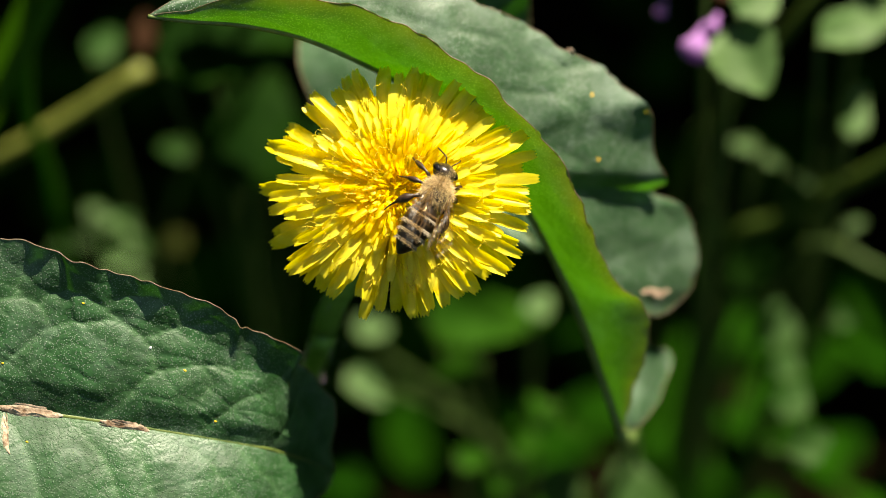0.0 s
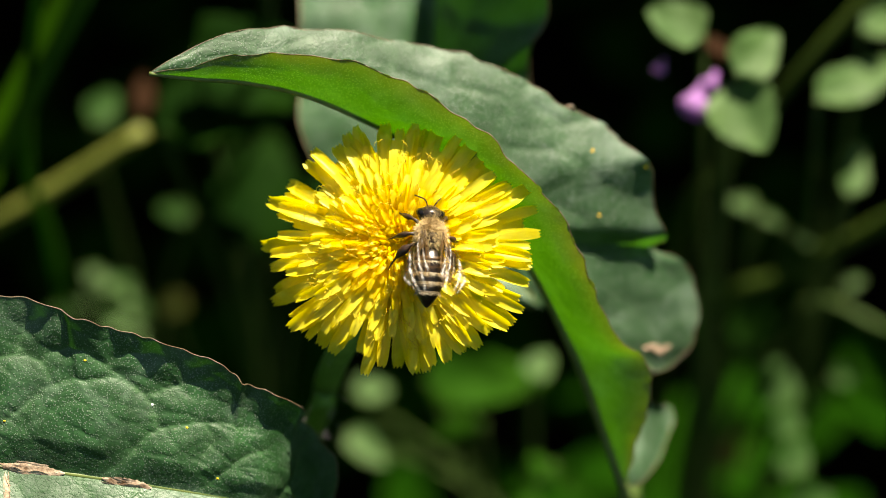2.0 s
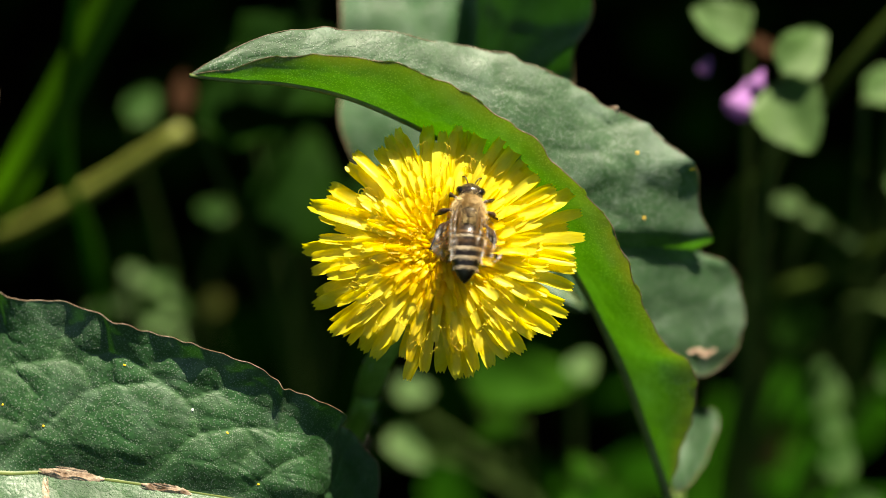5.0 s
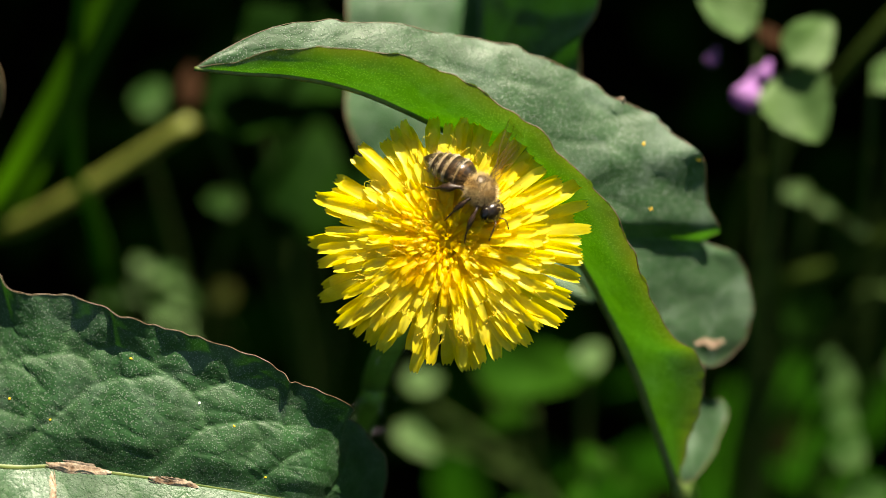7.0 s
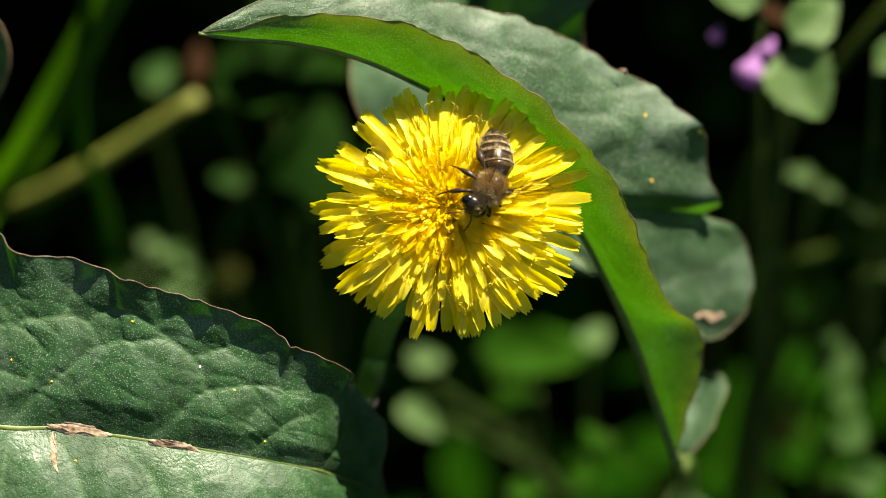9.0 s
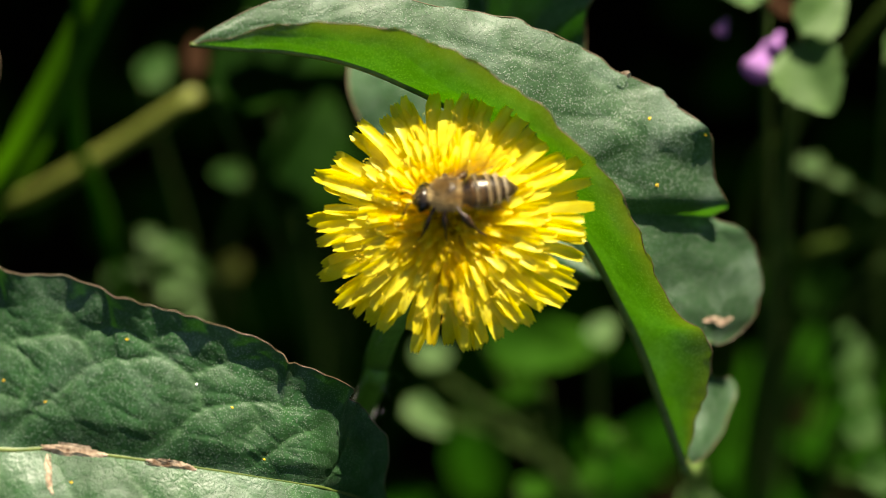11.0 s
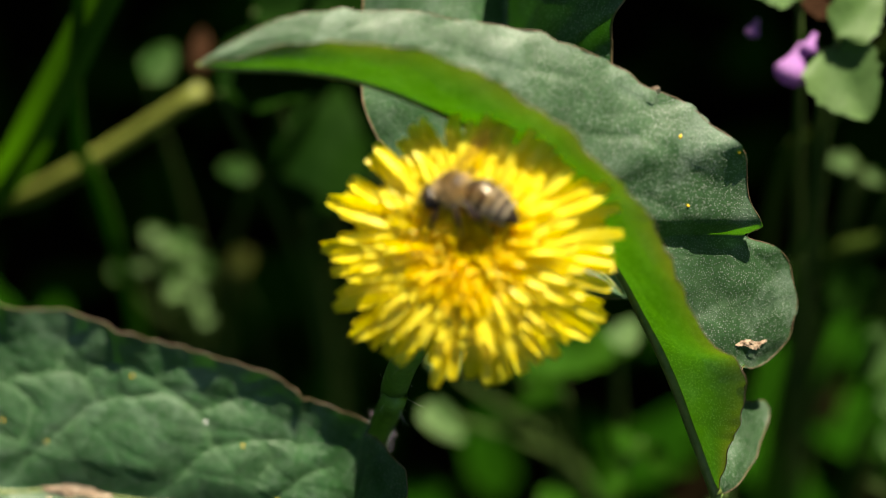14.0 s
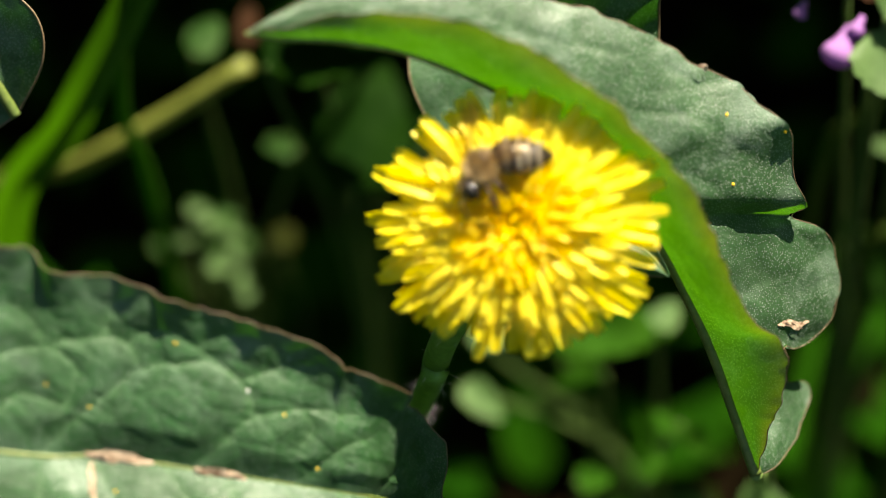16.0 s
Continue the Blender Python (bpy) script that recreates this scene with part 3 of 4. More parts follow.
def styles(rng, turn):
    """The thin forked styles that stand out between the florets, ends curled."""
    verts, faces = [], []
    for _ in range(150):
        a = rng.uniform(0, 2 * math.pi)
        r = 0.0022 + 0.011 * rng.random() ** 0.8
        out = Vector((math.cos(a), math.sin(a), 0))
        base = Vector((r * math.cos(a), r * math.sin(a), dome(r) - 0.0008))
        lean = (out * rng.uniform(0.3, 0.9) + Vector((rng.uniform(-0.4, 0.4), rng.uniform(-0.4, 0.4), 1))).normalized()
        high = rng.uniform(0.0008, 0.0018)
        side = lean.cross(Vector((rng.uniform(-1, 1), rng.uniform(-1, 1), 0.1))).normalized()
        for way in (-1, 1):
            line = [base, base + lean * high]
            for k in range(1, 6):
                b = k * 0.7
                line.append(base + lean * (high + 0.00042 * math.sin(b)) + side * way * 0.00042 * (1 - math.cos(b)))
            wide = lean.cross(side) * 0.00003
            start = len(verts)
            for p in line:
                verts.extend((turn @ (p - wide), turn @ (p + wide), turn @ (p + side * 0.00005)))
            for k in range(len(line) - 1):
                q = start + 3 * k
                faces.extend(((q, q + 1, q + 4, q + 3), (q + 1, q + 2, q + 5, q + 4), (q + 2, q, q + 3, q + 5)))
    return mesh("style_fringe", verts, faces, STYLE)


def floret_heart(rng, turn):
    """The unopened florets at the heart: narrow curled tongues bending inwards."""
    verts, faces = [], []
    for _ in range(130):
        a = rng.uniform(0, 2 * math.pi)
        r = 0.0030 * rng.random() ** 0.6
        out = Vector((math.cos(a), math.sin(a), 0))
        side = Vector((-math.sin(a), math.cos(a), 0))
        high, bend, wide = rng.uniform(0.0044, 0.0057), rng.uniform(-0.0012, 0.0014), rng.uniform(0.00026, 0.00042)
        start = len(verts)
        for i in range(6):
            u = i / 5
            c = out * (r * 0.7 + 0.0006 * u + bend * u * u) + Vector((0, 0, 0.0006 + high * (u - 0.28 * u ** 3)))
            for s in (-1.0, 0.0, 1.0):
                verts.append(turn @ (c + side * wide * s * (1 - 0.4 * u) + out * wide * 0.9 * abs(s)))
        faces.extend(grid_faces(6, 3, start))
    return mesh("floret_heart", verts, faces, PETAL_IN)


def lathe_dome(name, radius, high, turn):
    """The packed mass of floret bases that closes the heart, rough on top."""
    verts = []
    for i in range(14):
        a = i / 13 * math.pi / 2
        for k in range(28):
            b = 2 * math.pi * k / 28
            grow = 1 + 0.12 * noise.noise(Vector((math.cos(b) * 3 + i, math.sin(b) * 3, i * 0.9)))
            verts.append(turn @ Vector((radius * math.cos(a) * math.cos(b) * grow, radius * math.cos(a) * math.sin(b) * grow, high * math.sin(a) * grow)))
    faces = [(i * 28 + k, i * 28 + (k + 1) % 28, (i + 1) * 28 + (k + 1) % 28, (i + 1) * 28 + k) for i in range(13) for k in range(28)]
    return mesh(name, verts, faces, PETAL_IN)


def dandelion():
    rng = random.Random(5)
    turn = AXIS.to_track_quat("Z", "Y")
    root = thing("dandelion", HEAD, "yellow dandelion in full bloom on a hairy hollow stalk", "flower")
    head = part("flower_head", tube("flower_head", [AXIS * -0.011, AXIS * -0.007, AXIS * -0.003, AXIS * 0.0003], [0.0032, 0.0060, 0.0060, 0.0048], STALK, 20, 12), root, "green cup of bracts holding the yellow florets")
    rings = ((18.4, -0.9, 25), (18.3, -0.1, 28), (17.3, 0.7, 31), (16.0, 1.3, 34), (14.5, 1.9, 38), (13.1, 2.5, 38), (11.7, 3.0, 38), (10.3, 3.4, 38), (8.9, 3.8, 36), (7.5, 4.1, 34), (6.2, 4.35, 30), (5.0, 4.5, 26), (3.8, 4.5, 22), (2.7, 4.4, 16))
    inner_verts, inner_faces = [], []
    for k, (tip, top, count) in enumerate(rings):
        tip, top = tip / 1000, top / 1000
        foot = 0.0004 + tip * 0.1
        base = -0.0013 + 0.0002 * k
        inner = min(1.0, k / 11)
        shapes = []
        for v in range(7):
            droop = (0.0030 if k < 2 else 0.0018) * rng.uniform(0.3, 1.5) * (1 - inner * 0.75)
            shapes.append(floret_mesh("ray_floret", tip - foot, (0.0020 - 0.00108 * inner ** 0.8) * rng.uniform(0.82, 1.12), (top - base) + droop, droop, PETAL if k < 9 else PETAL_IN, k * 9 + v))
        for i in range(count):
            a = 2 * math.pi * (i + 0.37 * k + rng.uniform(-0.45, 0.45)) / count
            s = rng.uniform(0.89, 1.06) * (1 - 0.035 * math.sin(a) ** 2)
            m = Matrix.Rotation(a, 4, "Z") @ Matrix.Translation((foot, 0, base)) @ Matrix.Rotation(radians(rng.uniform(-5, 4)), 4, "Y") @ Matrix.Rotation(radians(rng.uniform(-7, 7)), 4, "Z") @ Matrix.Rotation(radians(rng.uniform(-14, 14) * (1 + inner)), 4, "X")
            m = turn.to_matrix().to_4x4() @ m @ Matrix.Diagonal((s, 1, s, 1))
            shape = shapes[rng.randrange(7)]
            if k < 8:
                part("ray_floret", shape, head).matrix_basis = m
            else:
                n = len(inner_verts)
                inner_verts.extend(m @ v.co for v in shape.vertices)
                inner_faces.extend(tuple(n + c for c in f.vertices) for f in shape.polygons)
    tagged(part("floret_centre", mesh("floret_centre", inner_verts, inner_faces, PETAL_IN), head, "deep yellow heart of short florets"), kind="stuff")
    tagged(part("floret_heart", floret_heart(rng, turn), head, "curled unopened florets at the heart"), kind="stuff")
    # yellow dome added so the gaps between florets look bright, not dark
    part("floret_core", lathe_dome("floret_core", 0.0095, 0.0031, turn), head, "packed orange-yellow floret bases")
    tagged(part("style_fringe", styles(rng, turn), head, "curled golden styles between the florets"), kind="stuff")
    stem = np.array([(0, 0, 0), (-0.0088, -0.0054, 0.1796), (-0.0121, -0.0007, 0.1647), (-0.0144, 0.0032, 0.1520), (-0.0450, 0.0750, -0.0100)]) - np.array(HEAD)
    stalk = part("stalk", tube("stalk", [AXIS * -0.009, *stem[1:]], [0.0020, 0.0016, 0.0016, 0.0018], FLOWER_STALK, 14, 60), root, "pale green hairy stalk")
    line = spline([AXIS * -0.009, *stem[1:]], 60)
    verts, faces = [], []
    for _ in range(420):
        k = rng.randrange(2, 40)
        p = Vector(line[k])
        out = Vector((rng.gauss(0, 1), rng.gauss(0, 1), rng.gauss(0, 1))).normalized()
        q = p + out * 0.0014
        e = q + (out + Vector((rng.gauss(0, 0.6), rng.gauss(0, 0.6), rng.gauss(0, 0.6)))) * rng.uniform(0.0006, 0.0018)
        w = out.cross(Vector((0.3, 0.2, 1))).normalized() * 0.00004
        n = len(verts)
        verts.extend((q - w, q + w, e))
        faces.append((n, n + 1, n + 2))
    tagged(part("hairs", mesh("hairs", verts, faces, WHITE), stalk, "fine white hairs"), kind="stuff")
    return root


dandelion()


# ---- the honey bee ----
CHITIN = plain("chitin", (0.009, 0.006, 0.004), (0.03, 0.018, 0.01), 0.28, 2500, gloss=0.6)
AMBER = plain("amber_band", (0.045, 0.026, 0.012), (0.13, 0.072, 0.03), 0.3, 2500)
DOWN = plain("pale_down", (0.27, 0.22, 0.145), (0.46, 0.385, 0.27), 0.9, 4000, bump=1.0, depth=0.0002)
PELT = plain("brown_pelt", (0.2, 0.13, 0.055), (0.36, 0.25, 0.115), 0.85, 3500, bump=1.0, depth=0.0002)
FUR = plain("tan_fur", (0.42, 0.29, 0.115), (0.68, 0.51, 0.25), 0.9, 3500, bump=1.0, depth=0.0003)
EYE = plain("eye", (0.004, 0.003, 0.003), (0.01, 0.008, 0.007), 0.12, 3000)
LEG = plain("leg", (0.018, 0.009, 0.005), (0.06, 0.03, 0.015), 0.4, 3000)


def membrane():
    """A clear wing skin, crumpled enough to throw back the sun in patches."""
    m, nodes, links = material("wing_membrane")
    clear = nodes.new("ShaderNodeBsdfTransparent")
    clear.inputs[0].default_value = (0.9, 0.83, 0.7, 1)
    gleam = node(nodes, "ShaderNodeBsdfGlossy", Roughness=0.27)
    grain = node(nodes, "ShaderNodeTexNoise", Scale=700.0, Detail=2.0)
    links.new(nodes.new("ShaderNodeTexCoord").outputs["Object"], grain.inputs["Vector"])
    links.new(bumped(nodes, links, grain.outputs["Fac"], 0.5, 0.0003), gleam.inputs["Normal"])
    both = node(nodes, "ShaderNodeMixShader", Fac=0.012)
    links.new(clear.outputs[0], both.inputs[1])
    links.new(gleam.outputs[0], both.inputs[2])
    links.new(both.outputs[0], nodes.new("ShaderNodeOutputMaterial").inputs[0])
    return m


WING = membrane()
WING_VEIN = plain("wing_vein", (0.06, 0.035, 0.015), (0.14, 0.085, 0.04), 0.8, 3000, gloss=0.1)


def lathe(name, profile, flat, mat, n=26, sides=20, sag=0.0):
    """A body of revolution along x from (x, radius) pairs, flattened in z and sagging towards its end."""
    p = spline([(x, r, 0) for x, r in profile], n)
    verts = []
    for x, r, _ in p:
        for k in range(sides):
            a = 2 * math.pi * k / sides
            verts.append((x, max(r, 1e-5) * math.cos(a), max(r, 1e-5) * flat * math.sin(a) + sag * x * x))
    faces = [(i * sides + k, i * sides + (k + 1) % sides, (i + 1) * sides + (k + 1) % sides, (i + 1) * sides + k) for i in range(n - 1) for k in range(sides)]
    faces.append(tuple(range(sides))[::-1])
    faces.append(tuple((n - 1) * sides + k for k in range(sides)))
    return mesh(name, verts, faces, mat)


def fuzz(name, count, shell, length, mat, seed, lean=Vector((-0.5, 0, 0)), wide=0.00003):
    """Short hairs that stand on a shell, given as a function from a unit vector to a place."""
    rng = random.Random(seed)
    verts, faces = [], []
    for _ in range(count):
        out = Vector((rng.gauss(0, 1), rng.gauss(0, 1), rng.gauss(0.3, 1))).normalized()
        p = shell(out)
        e = p + (out + lean * rng.uniform(0.3, 1.3) + Vector((rng.gauss(0, 0.25), rng.gauss(0, 0.25), rng.gauss(0, 0.25)))) * length * rng.uniform(0.5, 1.2)
        w = out.cross(Vector((0.4, 0.3, 0.8))).normalized() * wide
        n = len(verts)
        verts.extend((p - w, p + w, e))
        faces.append((n, n + 1, n + 2))
    return mesh(name, verts, faces, mat, False)


def wing_mesh(name, length, width):
    """A wing blade along -x, rounded at its end, faintly rippled."""
    nu, nv = 18, 9
    verts = []
    for i in range(nu):
        u = i / (nu - 1)
        half = width * (0.16 + 0.84 * math.sin(min(1.0, u * 1.25) * math.pi * 0.5)) * math.sqrt(max(0.0, 1 - max(0.0, (u - 0.72) / 0.285) ** 2))
        for j in range(nv):
            s = j / (nv - 1)
            verts.append((-length * u, (s - 0.25) * half, 0.00016 * math.sin(s * 9 + u * 7)))
    return mesh(name, verts, grid_faces(nu, nv), WING)


def wing_veins(length, width):
    """Tapering veins; the stout one is the wing's leading edge."""
    verts, faces = [], []
    for a, b, thick in (((0, -0.03), (0.5, -0.24), 1.6), ((0.5, -0.24), (0.93, -0.2), 1.1), ((0, 0.0), (0.9, 0.1), 1.0), ((0.1, 0.08), (0.8, 0.35), 0.7), ((0.2, 0.06), (0.55, 0.55), 0.7), ((0.45, -0.1), (0.5, 0.3), 0.6), ((0.66, -0.16), (0.72, 0.3), 0.6), ((0.0, 0.05), (0.4, 0.6), 0.7)):
        p, q = Vector((-a[0] * length, a[1] * width, 0.00014)), Vector((-b[0] * length, b[1] * width, 0.00014))
        w = (q - p).cross(Vector((0, 0, 1))).normalized() * 0.00004 * thick
        n = len(verts)
        verts.extend((p - w, p + w, q + w * 0.6, q - w * 0.6))
        faces.append((n, n + 1, n + 2, n + 3))
    return mesh("wing_veins", verts, faces, WING_VEIN, False)


def abdomen_radius(x):
    return float(np.interp(-x, [-0.0003, 0.0003, 0.0016, 0.0034, 0.0052, 0.0066, 0.0073], [0.0005, 0.0013, 0.00202, 0.00205, 0.0016, 0.0008, 0.0001]))


def honey_bee():
    bee = thing("honey_bee", HEAD, "brown and black banded honey bee crawling over the dandelion", "bee")
    thorax = part("thorax", lathe("thorax", [(-0.0002, 0.0006), (0.0004, 0.0014), (0.0017, 0.0018), (0.003, 0.0015), (0.0037, 0.0008)], 0.92, PELT), bee, "furry tan thorax")
    tagged(part("fur", fuzz("fur", 5200, lambda o: Vector((0.0018 + o.x * 0.0019, o.y * 0.00175, o.z * 0.00165)), 0.0006, FUR, 1), thorax), kind="stuff")
    plate = part("scutellum", lathe("scutellum", [(0.0002, 0.0002), (0.0006, 0.0008), (0.0013, 0.001), (0.0018, 0.0004)], 0.4, LEG, 12, 14), thorax, "glossy dark shield on the thorax")
    plate.matrix_basis = Matrix.Translation((0.0000, 0, 0.0013))
    head = part("head", lathe("head", [(0.0036, 0.0007), (0.004, 0.0014), (0.0046, 0.0016), (0.0053, 0.0012), (0.0058, 0.0004)], 0.85, CHITIN, sag=-18), bee, "dark head")
    tagged(part("fur", fuzz("fur", 900, lambda o: Vector((0.0045 + o.x * 0.0009, o.y * 0.0009, o.z * 0.0012 - 0.0003)), 0.0004, FUR, 2), head), kind="stuff")
    for side in (-1, 1):
        eye = lathe("eye", [(-0.001, 0.00005), (-0.0006, 0.0005), (0, 0.00066), (0.0006, 0.0005), (0.001, 0.00005)], 0.8, EYE, 14, 14)
        ob = part("eye", eye, head, "glossy black compound eye")
        ob.matrix_basis = Matrix.Translation((0.0047, side * 0.00118, -0.0002)) @ Matrix.Rotation(radians(55), 4, "Y") @ Matrix.Rotation(radians(side * 12), 4, "Z")
        part("antenna", tube("antenna", [(0.0055, side * 0.0003, -0.0004), (0.0063, side * 0.0008, 0.0001), (0.0069, side * 0.0013, -0.0007), (0.0075, side * 0.0017, -0.0017)], [0.00009, 0.00008, 0.0001, 0.00009], LEG, 6, 14), head, "thin dark antenna")
    abdomen = part("abdomen", lathe("abdomen", [(0.0003, 0.0005), (-0.0003, 0.0013), (-0.0016, 0.00202), (-0.0034, 0.00205), (-0.0052, 0.0016), (-0.0066, 0.0008), (-0.0073, 0.0001)], 0.85, CHITIN, 40, 28, sag=-8), bee, "black abdomen with pale bands")
    for x0, x1, mat in ((-0.0003, -0.0015, AMBER), (-0.0016, -0.0018, DOWN), (-0.0019, -0.0028, AMBER), (-0.003, -0.0035, DOWN), (-0.0041, -0.0047, DOWN), (-0.0053, -0.0057, DOWN)):
        r0, r1 = abdomen_radius(x0), abdomen_radius(x1)
        band = part("hair_band" if mat is DOWN else "amber_ring", lathe("band", [(x0, r0 * 0.98), (x0 * 0.85 + x1 * 0.15, r0 * 1.03), (x1 * 0.85 + x0 * 0.15, r1 * 1.03), (x1, r1 * 0.98)], 0.85, mat, 8, 28, sag=-8), abdomen, "pale tan hair band" if mat is DOWN else "amber ring")
        if mat is DOWN:
            rim = lambda o, x0=x0, x1=x1, r=(r0 + r1) / 2: Vector((x0 + (x1 - x0) * (0.5 + 0.5 * o.x), 1.02 * r * o.y / math.hypot(o.y, o.z), 0.85 * 1.02 * r * o.z / math.hypot(o.y, o.z) - 8 * x0 * x0))
            tagged(part("fringe", fuzz("fringe", 420, rim, 0.00026, DOWN, int(-x0 * 1e5), Vector((-1.6, 0, 0)), 0.00002), band), kind="stuff")
    wings, legs = [], []
    for side in (-1, 1):
        for name, label, length, width, x, z in (("forewing", "clear forewing with brown veins", 0.0088, 0.0032, 0.0017, 0.0015), ("hindwing", "clear hindwing", 0.0060, 0.0021, 0.0009, 0.0013)):
            wing = part(name, wing_mesh(name, length, width * side), bee, label)
            tagged(part("vein_net", wing_veins(length, width * side), wing), kind="stuff")
            wings.append((wing, side, Vector((x, side * 0.0012, z)), 1.0 if name == "forewing" else 1.45))
        for x, ahead, reach, thick, shin in ((0.0031, 0.0024, 0.0024, 0.95, 1.0), (0.0019, 0.0003, 0.0032, 1.0, 1.1), (0.0009, -0.0027, 0.0030, 1.1, 1.6)):
            line = [(x, side * 0.0009, -0.0008), (x + ahead * 0.25, side * (0.0009 + reach * 0.45), -0.0004), (x + ahead * 0.6, side * (0.0009 + reach * 0.8), -0.0016), (x + ahead * 0.95, side * (0.0009 + reach), -0.003), (x + ahead * 1.25, side * (0.001 + reach * 1.06), -0.0037)]
            legs.append(part("leg", tube("leg", line, [0.00024 * thick, 0.00026 * thick, 0.00018 * thick, 0.00036 * shin, 0.0003 * shin, 0.00013, 0.0001, 0.00006], LEG, 8, 30), bee, "dark brown jointed leg"))
    return bee, abdomen, wings, legs


bee, abdomen, wings, legs = honey_bee()
bee.scale = (1.07, 1.07, 1.07)


# ---- weeds around ----
WEEDS, STEMS = [], []


def leaf_mesh(name, length, width, mat, curl=0.15, round_tip=0.5, seed=0, nu=14, nv=4):
    """A small leaf along +x, folded a little at its rib, drooping and wavy at its margin, and scalloped."""
    verts = []
    for i in range(nu):
        u = i / (nu - 1)
        half = width * 0.5 * max(0.02, math.sin(math.pi * min(1.0, u ** (0.75 - 0.3 * round_tip) * 0.995))) ** (0.75 - 0.3 * round_tip)
        half *= 1 + 0.08 * math.sin(i * 2.6 + seed)
        for j in range(2 * nv + 1):
            s = (j - nv) / nv
            verts.append((length * u, half * s, length * (0.04 * math.sin(u * 9 + s * 3 + seed) * abs(s) - curl * u * u) + half * 0.25 * abs(s)))
    return with_veins(mesh(name, verts, grid_faces(nu, 2 * nv + 1), mat), [max(0.0, 1 - abs(j - nv) / nv * 3) * 0.5 for i in range(nu) for j in range(2 * nv + 1)])


def leaf_pose(place, angle, tilt, spin=0.0):
    """A leaf at place, its length at that angle to the right as seen from the front, its face between the eye and the sun."""
    n = (VIEW * (1 - tilt) + SUN_FROM * tilt).normalized()
    right = Vector((1, 0, 0))
    up = VIEW.cross(right).normalized()
    x = right * math.cos(radians(angle)) + up * math.sin(radians(angle))
    x = (x - n * x.dot(n)).normalized()
    y = n.cross(x)
    m = Matrix((x, y, n)).transposed().to_4x4()
    return Matrix.Translation(place) @ m @ Matrix.Rotation(radians(spin), 4, "X")


def weed(name, label, leaves, mat, stalk_mat=DARK_STALK, thick=0.0009, lit=True, foot=None):
    """A low plant: a stalk from the soil to each leaf of (place, angle, length, width)."""
    first = Vector(leaves[0][0])
    base = Vector(foot) if foot else Vector((first.x * 1.02, first.y + 0.012, 0.0))
    root = thing(name, base, label, "plant")
    rng = random.Random(int(first.x * 1e5) % 9973)
    for place, angle, length, width in leaves:
        if lit:
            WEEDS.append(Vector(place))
        m = leaf_pose(Vector(place) - base, angle, rng.uniform(0.25, 0.55), rng.uniform(-12, 12)) @ Matrix.Translation((-length / 2, 0, 0))
        ob = part("leaf", leaf_mesh("leaf", length, width, mat, 0.12, rng.uniform(0.3, 0.9), rng.random() * 9), root)
        ob.matrix_basis = m
        end = m.translation
        part("stalk", tube("stalk", [(0, 0, -0.004), (end.x * 0.2, end.y * 0.2 + 0.004, end.z * 0.5), end], [thick * 1.3, thick, thick * 0.6], stalk_mat, 6, 12), root)
    return root


weed("dead_nettle", "dead nettle with round pale leaves and mauve flowers",
     [((0.0519, 0.0483, 0.1748), -60, 0.0119, 0.0117), ((0.0538, 0.0563, 0.1816), 50, 0.0105, 0.0080), ((0.0411, 0.0616, 0.1829), 150, 0.0096, 0.0079)], NETTLE)
nettle = bpy.data.objects["dead_nettle"]
for place, size in (((0.0445, 0.0513, 0.1758), 0.0070), ((0.0389, 0.0576, 0.1769), 0.0032), ((0.0468, 0.0534, 0.1778), 0.0036)):
    flower = part("mauve_flower", lathe("mauve_flower", [(0, size * 0.1), (size * 0.4, size * 0.2), (size * 0.7, size * 0.36), (size * 0.9, size * 0.3), (size, size * 0.1)], 0.75, MAUVE, 14, 12), nettle, "mauve hooded flower")
    flower.matrix_basis = leaf_pose(Vector(place) - nettle.location, 245, 0.4) @ Matrix.Translation((-size / 2, 0, 0))
bract = part("bract", leaf_mesh("bract", 0.006, 0.004, DRY, 0.2, 0.5, 3), nettle, "dry pinkish bract")
bract.matrix_basis = leaf_pose(Vector((0.0493, 0.0565, 0.1798)) - nettle.location, 120, 0.5)

# pale NETTLE or darker WEED green is picked for how sunlit each plant looks
weed("chickweed", "pale green weed leaves low in the shade", [((-0.0573, 0.0932, 0.1351), 60, 0.0084, 0.0059), ((-0.0458, 0.0872, 0.1147), 170, 0.0059, 0.0043)], WEED)
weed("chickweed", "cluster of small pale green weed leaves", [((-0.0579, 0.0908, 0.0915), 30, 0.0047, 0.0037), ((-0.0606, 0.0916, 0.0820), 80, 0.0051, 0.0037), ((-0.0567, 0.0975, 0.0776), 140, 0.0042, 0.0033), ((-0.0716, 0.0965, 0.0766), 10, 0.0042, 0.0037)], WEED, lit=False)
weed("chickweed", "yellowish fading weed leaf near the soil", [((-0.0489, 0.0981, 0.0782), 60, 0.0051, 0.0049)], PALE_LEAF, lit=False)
weed("bindweed", "bright green heart-shaped weed leaf", [((0.0123, 0.0590, 0.1007), 5, 0.0221, 0.0107), ((0.0071, 0.0571, 0.0885), 200, 0.0095, 0.0064)], HERB)
weed("chickweed", "pale weed leaves under the dandelion", [((0.0219, 0.0581, 0.1058), 60, 0.0063, 0.0052), ((-0.0089, 0.0479, 0.0939), -40, 0.0091, 0.0056), ((-0.0087, 0.0670, 0.0882), 20, 0.0070, 0.0057)], NETTLE)
